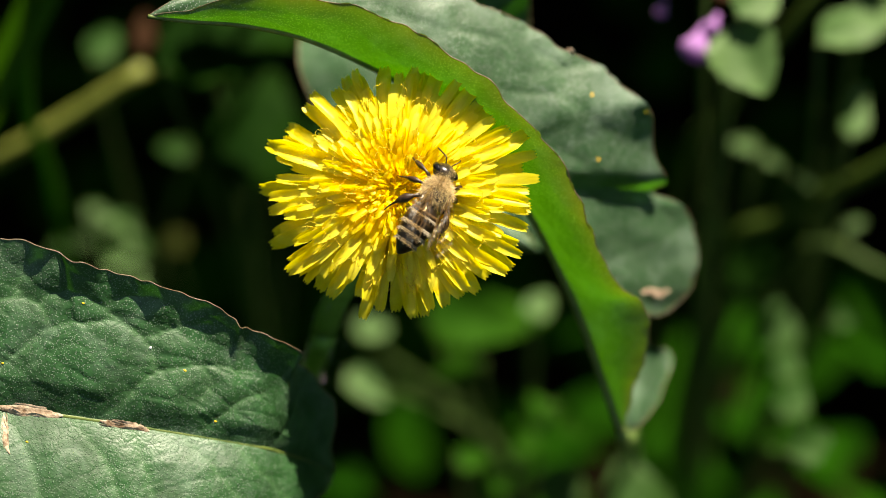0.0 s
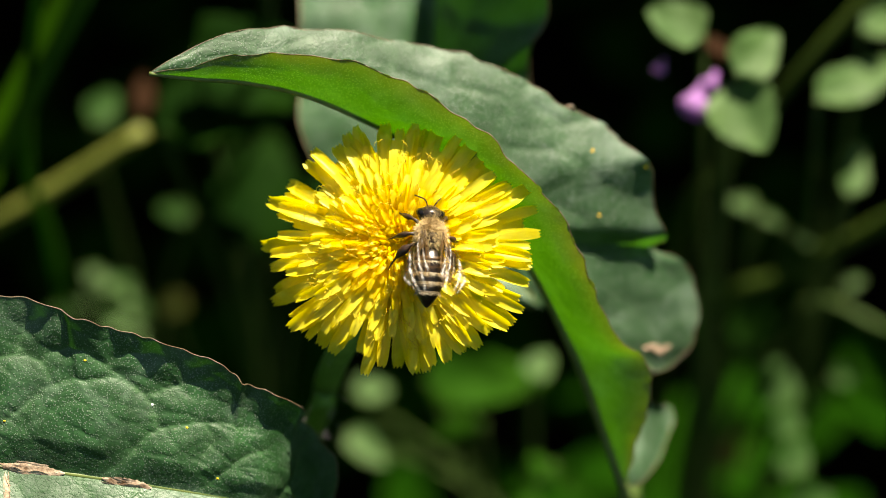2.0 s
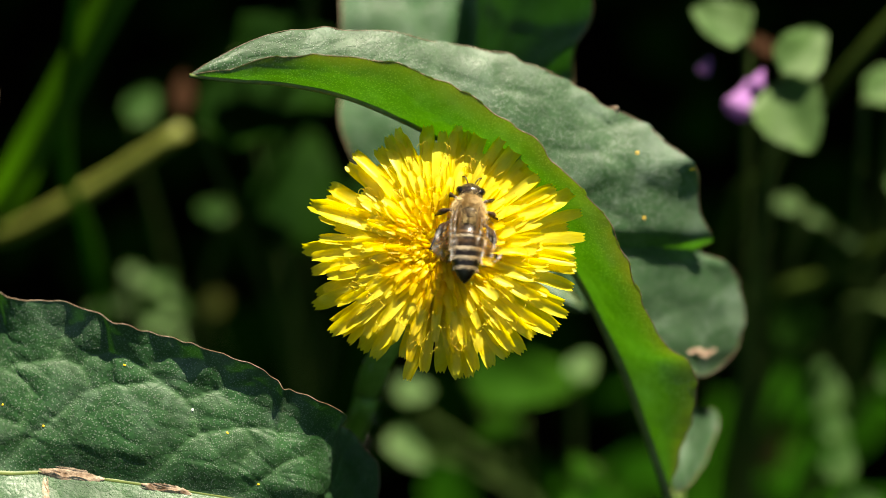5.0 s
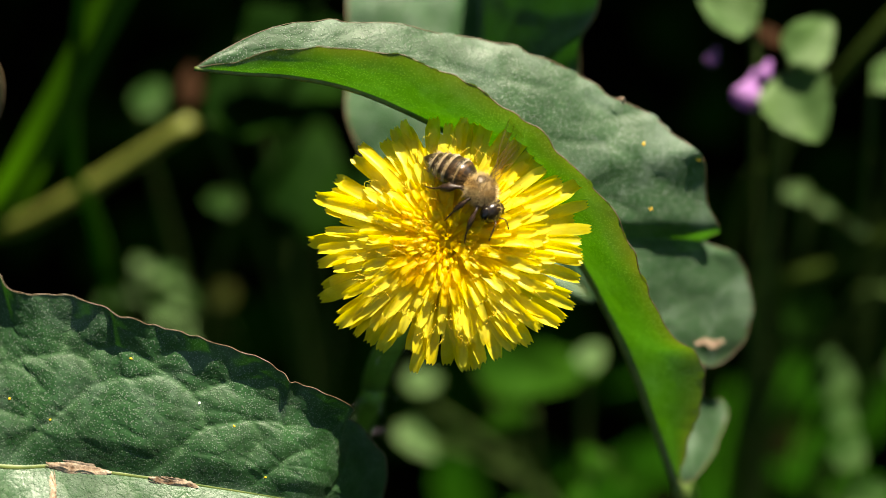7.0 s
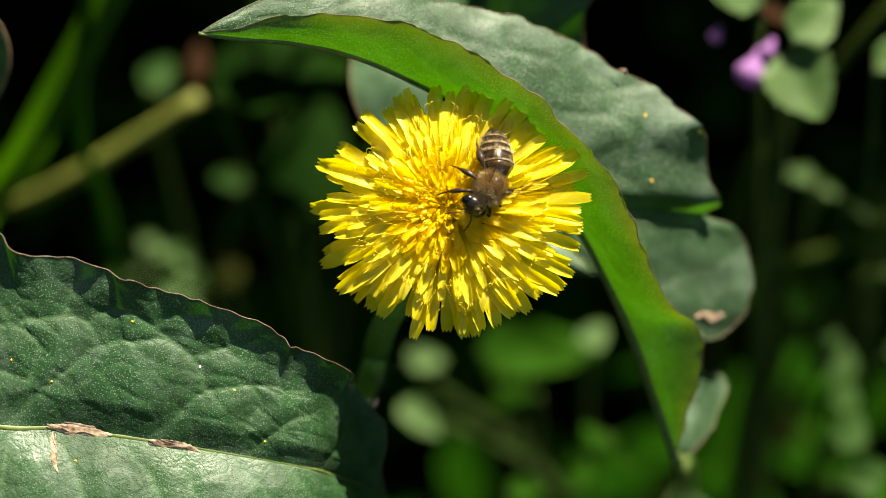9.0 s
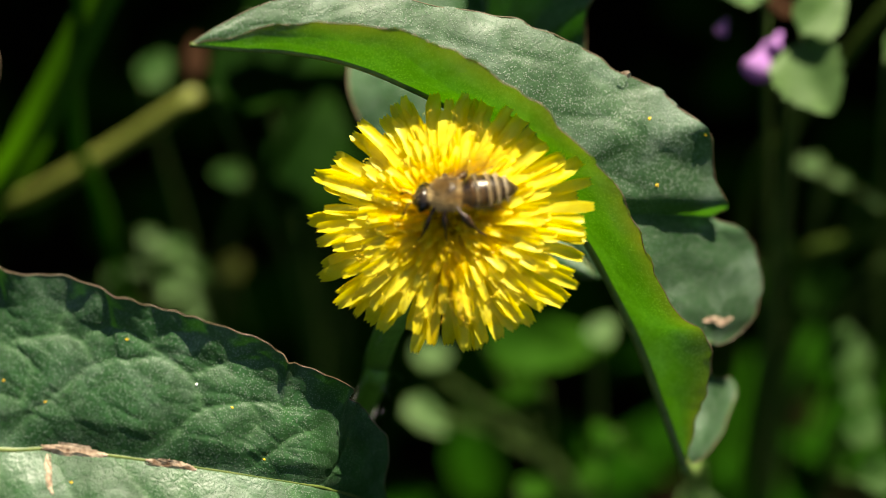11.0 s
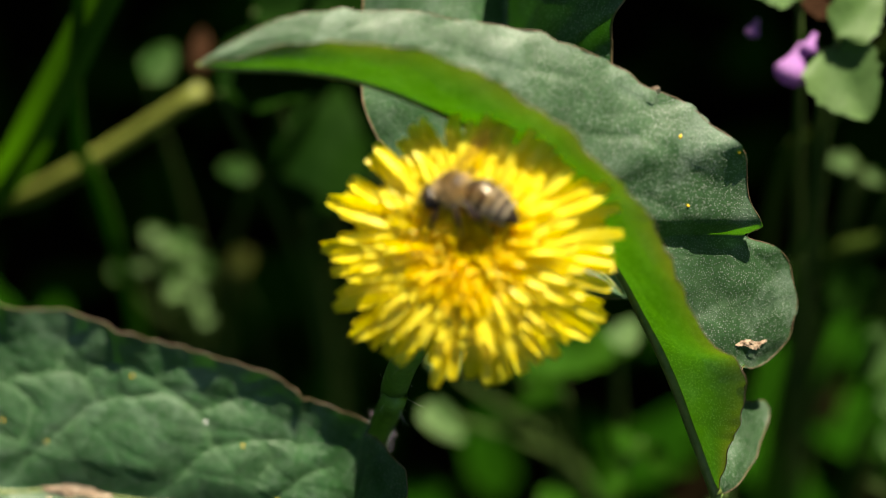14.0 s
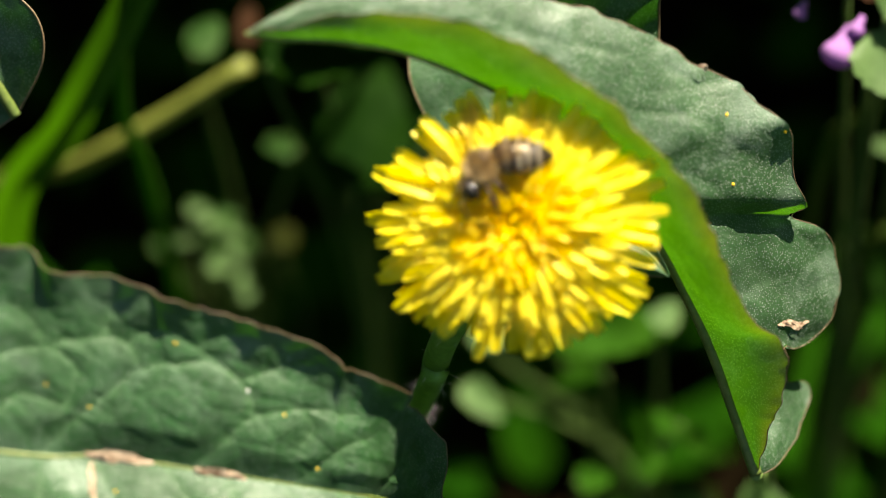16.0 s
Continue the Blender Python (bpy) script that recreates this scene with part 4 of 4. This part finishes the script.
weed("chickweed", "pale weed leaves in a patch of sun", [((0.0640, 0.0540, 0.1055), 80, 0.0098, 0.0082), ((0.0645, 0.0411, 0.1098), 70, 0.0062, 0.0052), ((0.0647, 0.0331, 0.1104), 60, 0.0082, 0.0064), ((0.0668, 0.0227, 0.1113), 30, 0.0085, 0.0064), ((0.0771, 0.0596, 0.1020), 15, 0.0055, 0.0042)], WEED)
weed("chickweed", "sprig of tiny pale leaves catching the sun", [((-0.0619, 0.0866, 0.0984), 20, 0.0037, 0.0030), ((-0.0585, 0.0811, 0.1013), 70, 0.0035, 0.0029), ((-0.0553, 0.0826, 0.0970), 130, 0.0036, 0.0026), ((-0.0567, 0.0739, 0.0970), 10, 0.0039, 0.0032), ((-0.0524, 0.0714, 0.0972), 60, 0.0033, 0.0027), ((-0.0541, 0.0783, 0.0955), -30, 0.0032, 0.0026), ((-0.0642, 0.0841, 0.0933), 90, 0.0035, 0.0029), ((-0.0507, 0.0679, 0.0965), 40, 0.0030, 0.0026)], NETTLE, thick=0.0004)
weed("ground_ivy", "fresh green weed leaves near the soil", [((0.0103, 0.0346, 0.0908), 20, 0.0066, 0.0051), ((0.0197, 0.0347, 0.0949), 70, 0.0057, 0.0050), ((0.0217, 0.0415, 0.0976), 110, 0.0058, 0.0039), ((0.0271, 0.0376, 0.0977), -50, 0.0081, 0.0042), ((0.0142, 0.0278, 0.0903), 30, 0.0066, 0.0051)], HERB)
weed("plantain", "broad pale leaf tip close to the soil", [((0.0385, 0.0217, 0.0942), 100, 0.0188, 0.0135), ((0.0258, 0.0244, 0.0970), 60, 0.0100, 0.0080)], WEED)
weed("bindweed", "long pale leaf reaching into the sun", [((0.0740, 0.0708, 0.1632), 35, 0.0195, 0.0076), ((0.0740, 0.0658, 0.1479), 75, 0.0108, 0.0050), ((0.0803, 0.0832, 0.1651), 30, 0.0128, 0.0062)], NETTLE)
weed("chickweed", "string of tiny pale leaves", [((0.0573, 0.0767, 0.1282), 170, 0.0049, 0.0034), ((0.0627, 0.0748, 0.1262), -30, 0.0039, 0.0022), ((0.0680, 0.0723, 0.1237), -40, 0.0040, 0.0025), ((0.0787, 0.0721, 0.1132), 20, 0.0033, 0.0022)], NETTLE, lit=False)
weed("ground_ivy", "weed leaves tinted dark green for shade", [((-0.0322, 0.0771, 0.1498), 30, 0.0260, 0.0168), ((-0.0277, 0.0784, 0.1614), 10, 0.0202, 0.0132), ((-0.0294, 0.0832, 0.1250), 80, 0.0250, 0.0162), ((-0.0195, 0.1095, 0.0997), 70, 0.0137, 0.0067)], SHADE, lit=False)
weed("ground_ivy", "broad weed leaves tinted dark green for shade", [((0.0579, 0.0719, 0.1029), -20, 0.0189, 0.0124)], SHADE, lit=False)


def stalk_plant(name, label, points, radii, mat, lit=False):
    root = thing(name, points[-1], label, "plant")
    if lit:
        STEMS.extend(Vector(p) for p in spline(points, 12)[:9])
    part("stalk", tube("stalk", np.array(points) - np.array(points[-1]), radii, mat, 10, 50), root)
    return root


stalk_plant("woody_stalk", "thick olive stalk lying aslant among the weeds", [(-0.0487, 0.0826, 0.1389), (-0.0616, 0.0811, 0.1293), (-0.0788, 0.0807, 0.1166), (-0.1081, 0.0945, 0.0851), (-0.1369, 0.1098, -0.0120)], [0.0015, 0.0017, 0.0018, 0.0018], PALE_STALK, True)
node_leaf = part("leaf", leaf_mesh("leaf", 0.010, 0.004, DRY, 0.2, 0.4, 2), bpy.data.objects["woody_stalk"], "dry brown leaf at the stalk's end")
node_leaf.matrix_basis = leaf_pose(Vector((-0.0491, 0.0846, 0.1409)) - bpy.data.objects["woody_stalk"].location, 85, 0.5)
stalk_plant("weed_plant", "upright green grass stem", [(-0.0530, 0.0627, 0.2180), (-0.0590, 0.0654, 0.1900), (-0.0630, 0.0651, 0.1691), (-0.0658, 0.0633, 0.1467), (-0.0654, 0.0723, 0.1144), (-0.0678, 0.0965, -0.0120)], [0.0009, 0.0011, 0.0013, 0.0013], GREEN_STALK, True)
def grass_leaf(points, wide, label):
    """A broad arching grass blade, folded along its keel."""
    root = thing("grass_leaf", points[-1], label, "grass")
    line = [Vector(p) - Vector(points[-1]) for p in spline(points, 50)]
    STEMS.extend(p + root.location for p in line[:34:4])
    verts, keel = [], []
    for i, p in enumerate(line):
        along = (line[min(i + 1, 49)] - line[max(i - 1, 0)]).normalized()
        across = along.cross(VIEW).normalized()
        w = wide * (0.85 + 0.25 * i / 49) * (1 + 0.05 * noise.noise(Vector((i * 0.3, 2, 5))))
        out = across.cross(along).normalized()
        for k in range(9):
            q = (k - 4) / 4
            verts.append(p + across * (q * w) + out * (w * (0.42 * abs(q) - 0.1 * q * q) + 0.00012 * math.sin(q * 22)))
        keel.append(p - out * 0.0001)
    part("blade", mesh("blade", verts, grid_faces(50, 9), GREEN_STALK), root)
    part("keel", tube("keel", keel[::3], [0.0004, 0.0005, 0.0006], GREEN_STALK, 6, 40), root, "raised keel of the blade")


grass_leaf([(-0.0335, 0.0798, 0.2183), (-0.0509, 0.0702, 0.1884), (-0.0618, 0.0652, 0.1691), (-0.0745, 0.0620, 0.1454), (-0.0911, 0.0679, 0.1102), (-0.1098, 0.0855, -0.0120)], 0.0034, "broad green grass blade rising beside the dock leaves")
stalk_plant("weed_plant", "olive stem running aslant among the weeds", [(0.0943, 0.0616, 0.1538), (0.0822, 0.0652, 0.1371), (0.0659, 0.0698, 0.1172), (0.0544, 0.0746, 0.0954), (0.0498, 0.0840, -0.0120)], [0.0015, 0.0016, 0.0018, 0.0018], OLIVE, True)
stalk_plant("weed_plant", "yellow-green stem leaning behind the mauve flowers", [(0.0836, 0.0826, 0.1848), (0.0716, 0.0782, 0.1705), (0.0621, 0.0749, 0.1570), (0.0528, 0.0752, 0.1369), (0.0476, 0.0822, 0.1132), (0.0464, 0.1049, -0.0120)], [0.0011, 0.0012, 0.0013, 0.0013], OLIVE, True)
stalk_plant("weed_plant", "thin dark stem among the weeds", [(0.0999, 0.0494, 0.1212), (0.0845, 0.0609, 0.1122), (0.0682, 0.0769, 0.0976), (0.0573, 0.1067, -0.0120)], [0.0008, 0.0009, 0.0009], DARK_STALK)
stalk_plant("weed_plant", "thin dark upright stem", [(-0.0247, 0.0829, 0.1760), (-0.0277, 0.0907, 0.1428), (-0.0302, 0.0959, 0.1171), (-0.0333, 0.1077, -0.0120)], [0.0009, 0.0010, 0.0010], DARK_STALK)
leaf("dock_leaf", (-0.0922, 0.0335, 0.1968),
     [(-0.0922, 0.0335, 0.1968), (-0.0835, 0.0343, 0.2048), (-0.0726, 0.0316, 0.2049), (-0.0661, 0.0283, 0.2014), (-0.0656, 0.0252, 0.1954), (-0.0699, 0.0230, 0.1875)],
     [(-0.0922, 0.0335, 0.1968), (-0.0835, 0.0308, 0.1969), (-0.0757, 0.0271, 0.1960), (-0.0699, 0.0230, 0.1875)],
     [(-0.0922, 0.0335, 0.1968), (-0.0900, 0.0273, 0.1892), (-0.0834, 0.0226, 0.1845), (-0.0758, 0.0213, 0.1845), (-0.0699, 0.0230, 0.1875)],
     DOCK_LOW, "dark green dock leaf in the shade with pale veins", 70, 16, 0.0008, (0.001, 0.001), 6, seed=31,
     petiole=[(-0.0922, 0.0335, 0.1968), (-0.1009, 0.0428, 0.1841), (-0.1141, 0.0700, 0.1522), (-0.1315, 0.1131, -0.0100)])


def undergrowth():
    rng = random.Random(41)
    verts, faces, vein = [], [], []
    for _ in range(2300):
        x, y = rng.uniform(-0.4, 0.4), rng.uniform(-0.05, 0.6)
        z = rng.uniform(0.002, 0.03)
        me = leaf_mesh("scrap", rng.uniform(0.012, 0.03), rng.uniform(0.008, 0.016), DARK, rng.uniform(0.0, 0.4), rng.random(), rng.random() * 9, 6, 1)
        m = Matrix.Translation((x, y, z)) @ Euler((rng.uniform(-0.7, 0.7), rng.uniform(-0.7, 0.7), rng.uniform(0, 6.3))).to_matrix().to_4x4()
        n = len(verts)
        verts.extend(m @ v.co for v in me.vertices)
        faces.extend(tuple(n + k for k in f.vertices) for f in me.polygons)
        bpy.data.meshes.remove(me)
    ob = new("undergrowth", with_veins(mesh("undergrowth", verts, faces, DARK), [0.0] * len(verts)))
    return tagged(ob, "dense undergrowth covering the soil, its green darkened for shade", "weeds", kind="stuff")


undergrowth()


def shade_canopy():
    """Unseen tall plants added behind and beside the hollow to shade it, open over sunlit leaves."""
    rng = random.Random(17)
    feet = [(-0.34, 0.5), (-0.2, 0.54), (-0.1, 0.58), (0.0, 0.53), (0.1, 0.57), (0.2, 0.55), (0.34, 0.5), (-0.42, 0.3), (0.42, 0.3), (-0.4, 0.12), (0.4, 0.12), (-0.4, -0.05), (0.4, -0.05)]
    kinds = [leaf_mesh("leaf", rng.uniform(0.08, 0.12), rng.uniform(0.04, 0.055), WEED, 0.3, 0.3, rng.random() * 9, 12, 2) for _ in range(6)]
    for foot in feet:
        base = Vector((foot[0], foot[1], 0))
        root = thing("tall_dock", base, "unseen tall green dock plant added to shade the hollow", "plant", "tall docks round the hollow")
        lean = Vector((rng.uniform(-0.03, 0.03), -0.28, 0.38)) if foot[1] > 0.45 else Vector((-math.copysign(0.16, foot[0]), rng.uniform(-0.03, 0.06), 0.3))
        part("stalk", tube("stalk", [(0, 0, -0.01), (lean.x * 0.1, lean.y * 0.1, lean.z * 0.5), (lean.x * 0.5, lean.y * 0.45, lean.z * 0.88), lean], [0.005, 0.004, 0.003, 0.0015], STALK, 8, 24), root)
        for k in range(90):
            u = 0.1 + 0.95 * k / 89
            p = Vector((lean.x * u ** 1.6 + rng.uniform(-0.09, 0.09), lean.y * u ** 1.6 + rng.uniform(-0.09, 0.09), lean.z * (0.25 + 0.75 * u) + rng.uniform(-0.03, 0.04)))
            q = base + p
            # the added canopy stays out of the camera's view
            room = 0.155 + 0.31 * max(0.0, q.y + 0.16) * 0.6
            in_view = abs(q.x) < room + 0.02 and q.z < 0.395 - (q.y + 0.13) * 0.60 and q.y < 0.52
            if in_view or (abs(q.x) < 0.17 and q.y < 0.16 + 0.29 * max(0.0, q.z - 0.25)) or q.z < 0.02:
                continue
            # gaps are left along the sun's way to weeds and stems meant to be lit
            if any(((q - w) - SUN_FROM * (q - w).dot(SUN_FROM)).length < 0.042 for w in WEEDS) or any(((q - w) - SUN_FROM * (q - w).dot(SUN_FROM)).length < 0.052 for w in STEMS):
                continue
            ob = part("leaf", kinds[rng.randrange(6)], root)
            ob.matrix_basis = Matrix.Translation(p) @ Euler((rng.uniform(-0.35, 0.35), rng.uniform(-0.35, 0.35), rng.uniform(0, 6.3))).to_matrix().to_4x4() @ Matrix.Translation((-0.05, 0, 0))


shade_canopy()


def meadow():
    """Grass all round, out to a few metres."""
    rng = random.Random(29)
    verts, faces = [], []
    for _ in range(60000):
        a, r = rng.uniform(0, 2 * math.pi), 0.5 + 5.0 * rng.random() ** 1.5
        x, y = r * math.cos(a), 0.15 + r * math.sin(a)
        if (abs(x) < 0.45 and -0.6 < y < 0.62) or (y < 0 and abs(x) < 0.25 and y > -0.8):
            continue
        high, lean = rng.uniform(0.12, 0.34), Vector((rng.gauss(0, 0.35), rng.gauss(0, 0.35), 0))
        wide = Vector((math.cos(a * 7 + r * 50), math.sin(a * 7 + r * 50), 0)) * rng.uniform(0.002, 0.005) * (1 + r * 0.6)
        n = len(verts)
        for u in (0.0, 0.4, 0.75):
            c = Vector((x, y, 0)) + lean * high * u * u + Vector((0, 0, high * u))
            verts.extend((c - wide * (1 - u * 0.5), c + wide * (1 - u * 0.5)))
        verts.append(Vector((x, y, 0)) + lean * high + Vector((0, 0, high)))
        faces.extend(((n, n + 1, n + 3, n + 2), (n + 2, n + 3, n + 5, n + 4), (n + 4, n + 5, n + 6)))
    return tagged(new("meadow", mesh("meadow", verts, faces, GRASS)), "uncut green meadow grass", "grass", kind="stuff")


meadow()


# ---- motion ----
def motions():
    walk(bee, [
        (0.0, pose(0.00406, -0.01235, 0.20419, 37.0, -22.6, 66.5)),
        (0.5, pose(0.00372, -0.01144, 0.20487, 31.8, -22.1, 70.6)),
        (1.0, pose(0.00416, -0.01097, 0.20514, 28.6, -21.6, 73.5)),
        (1.5, pose(0.00413, -0.01050, 0.20542, 20.5, -22.7, 85.1)),
        (2.0, pose(0.00369, -0.01112, 0.20512, 15.2, -24.3, 89.9)),
        (2.5, pose(0.00424, -0.00962, 0.20600, 5.2, -21.9, 106.7)),
        (3.0, pose(0.00323, -0.00912, 0.20634, 1.6, -18.5, 122.8)),
        (3.5, pose(0.00368, -0.00910, 0.20629, 0.1, -15.2, 139.6)),
        (4.0, pose(0.00234, -0.00907, 0.20643, 3.3, -19.2, 116.5)),
        (4.5, pose(0.00156, -0.00830, 0.20688, 7.0, -19.3, 95.3)),
        (4.7, pose(0.00208, -0.00815, 0.20691, 5.7, -18.8, 95.2)),
        (5.4, pose(0.00337, -0.00692, 0.20743, 11.6, -10.9, 57.8)),
        (6.1, pose(0.00382, -0.00464, 0.20835, 6.1, 17.1, -9.2)),
        (6.8, pose(0.00246, -0.00337, 0.20891, -16.5, 26.6, -64.9)),
        (7.0, pose(0.00276, -0.00303, 0.20900, -15.7, 25.0, -54.6)),
        (7.5, pose(0.00500, -0.00327, 0.20875, -22.8, 27.9, -55.8)),
        (8.0, pose(0.00650, -0.00517, 0.20786, -39.9, 30.9, -87.1)),
        (8.5, pose(0.00692, -0.00624, 0.20737, -43.4, 31.3, -98.3)),
        (9.0, pose(0.00597, -0.00687, 0.20723, -51.8, 23.3, -131.3)),
        (9.2, pose(0.00540, -0.00814, 0.20666, -54.5, 21.1, -141.8)),
        (10.2, pose(0.00262, -0.00816, 0.20684, -32.1, 14.0, -164.0)),
        (11.3, pose(0.00085, -0.00746, 0.20716, -11.4, 5.1, 172.5)),
        (11.5, pose(0.00090, -0.00728, 0.20720, -9.8, 1.2, 164.5)),
        (12.0, pose(0.00136, -0.00600, 0.20775, -3.2, -6.5, 143.2)),
        (12.5, pose(-0.00078, -0.00569, 0.20779, -6.6, 1.2, 154.7)),
        (13.0, pose(-0.00023, -0.00589, 0.20757, -5.2, 0.4, 152.2)),
        (13.5, pose(-0.00140, -0.00403, 0.20823, -3.3, 13.8, -175.0)),
        (14.0, pose(-0.00089, -0.00319, 0.20854, -2.0, 13.1, -174.7)),
        (14.5, pose(-0.00085, -0.00322, 0.20855, -2.0, 13.1, -175.8)),
        (15.0, pose(-0.00222, -0.00297, 0.20856, 2.3, 20.7, -154.5)),
        (15.3, pose(-0.00226, -0.00311, 0.20852, 2.6, 21.5, -152.4)),
        (15.5, pose(-0.00310, -0.00306, 0.20844, 3.0, 22.3, -153.4)),
        (15.8, pose(-0.00355, -0.00323, 0.20832, 8.2, 26.1, -136.4)),
        (16.0, pose(-0.00369, -0.00257, 0.20850, 11.3, 25.9, -129.3)),
    ])
    walk(abdomen, [
        (0.0, pose(0, 0, 0, 0, -18.6, -4.2)),
        (0.5, pose(0, 0, 0, 0, -16.5, 2.6)),
        (1.0, pose(0, 0, 0, 0, -16.6, 1.6)),
        (1.5, pose(0, 0, 0, 0, -16.8, 0.1)),
        (2.0, pose(0, 0, 0, 0, -16.3, 1.9)),
        (2.5, pose(0, 0, 0, 0, -17.6, -5.1)),
        (3.0, pose(0, 0, 0, 0, -18.6, -5.5)),
        (3.5, pose(0, 0, 0, 0, -21.0, -12.2)),
        (4.0, pose(0, 0, 0, 0, -14.3, 11.7)),
        (4.5, pose(0, 0, 0, 0, -15.0, 11.6)),
        (4.7, pose(0, 0, 0, 0, -16.2, 5.4)),
        (5.4, pose(0, 0, 0, 0, -16.8, 0.1)),
        (6.1, pose(0, 0, 0, 0, -11.7, -21.7)),
        (6.8, pose(0, 0, 0, 0, -26.6, 25.1)),
        (7.0, pose(0, 0, 0, 0, -25.1, 18.0)),
        (7.5, pose(0, 0, 0, 0, -32.8, 34.4)),
        (8.0, pose(0, 0, 0, 0, -36.4, 38.0)),
        (8.5, pose(0, 0, 0, 0, -30.7, 24.6)),
        (9.0, pose(0, 0, 0, 0, -32.3, 32.2)),
        (9.2, pose(0, 0, 0, 0, -28.5, 21.0)),
        (10.2, pose(0, 0, 0, 0, -18.2, 17.9)),
        (11.3, pose(0, 0, 0, 0, -17.1, 2.0)),
        (11.5, pose(0, 0, 0, 0, -18.1, -3.0)),
        (12.0, pose(0, 0, 0, 0, -16.1, 5.3)),
        (12.5, pose(0, 0, 0, 0, -18.4, -3.9)),
        (13.0, pose(0, 0, 0, 0, -19.9, -9.6)),
        (13.5, pose(0, 0, 0, 0, -24.3, -37.4)),
        (14.0, pose(0, 0, 0, 0, -24.8, -39.9)),
        (14.5, pose(0, 0, 0, 0, -24.8, -38.1)),
        (15.0, pose(0, 0, 0, 0, -25.4, -46.7)),
        (15.3, pose(0, 0, 0, 0, -25.3, -42.0)),
        (15.5, pose(0, 0, 0, 0, -22.9, -26.4)),
        (15.8, pose(0, 0, 0, 0, -24.5, -34.7)),
        (16.0, pose(0, 0, 0, 0, -25.8, -46.8)),
    ])
    # the wings lie half folded at first, open while she turns, and close again
    opening = ((0.0, 2), (1.0, 4), (2.0, 3), (3.0, 8), (4.0, 6), (4.7, 6), (6.0, 22), (6.8, 44), (7.5, 40), (8.0, 46), (8.6, 30), (9.2, 32), (10.4, 16), (11.5, 5), (12.5, 18), (13.5, 24), (15.0, 30), (16.0, 26))
    for wing, side, root, more in wings:
        rows = []
        for t, degrees in opening:
            lift = max(0.0, degrees - 18) * 0.55
            rows.append((t, pose(*root, -side * (6 + degrees * 0.3), 9 + lift, -side * degrees * more)))
        walk(wing, rows)
    # each leg steps in turn, the middle leg of one side with the outer two of the other
    for k, leg in enumerate(legs):
        beat = (k % 3 + k // 3) % 2
        walk(leg, [(0.4 * i, pose(0, 0, 0, 0, 0, 7.0 * (1 if (i + beat) % 2 else -1) * (0.5 + 0.5 * math.sin(i * 1.7 + k)))) for i in range(41)])



motions()
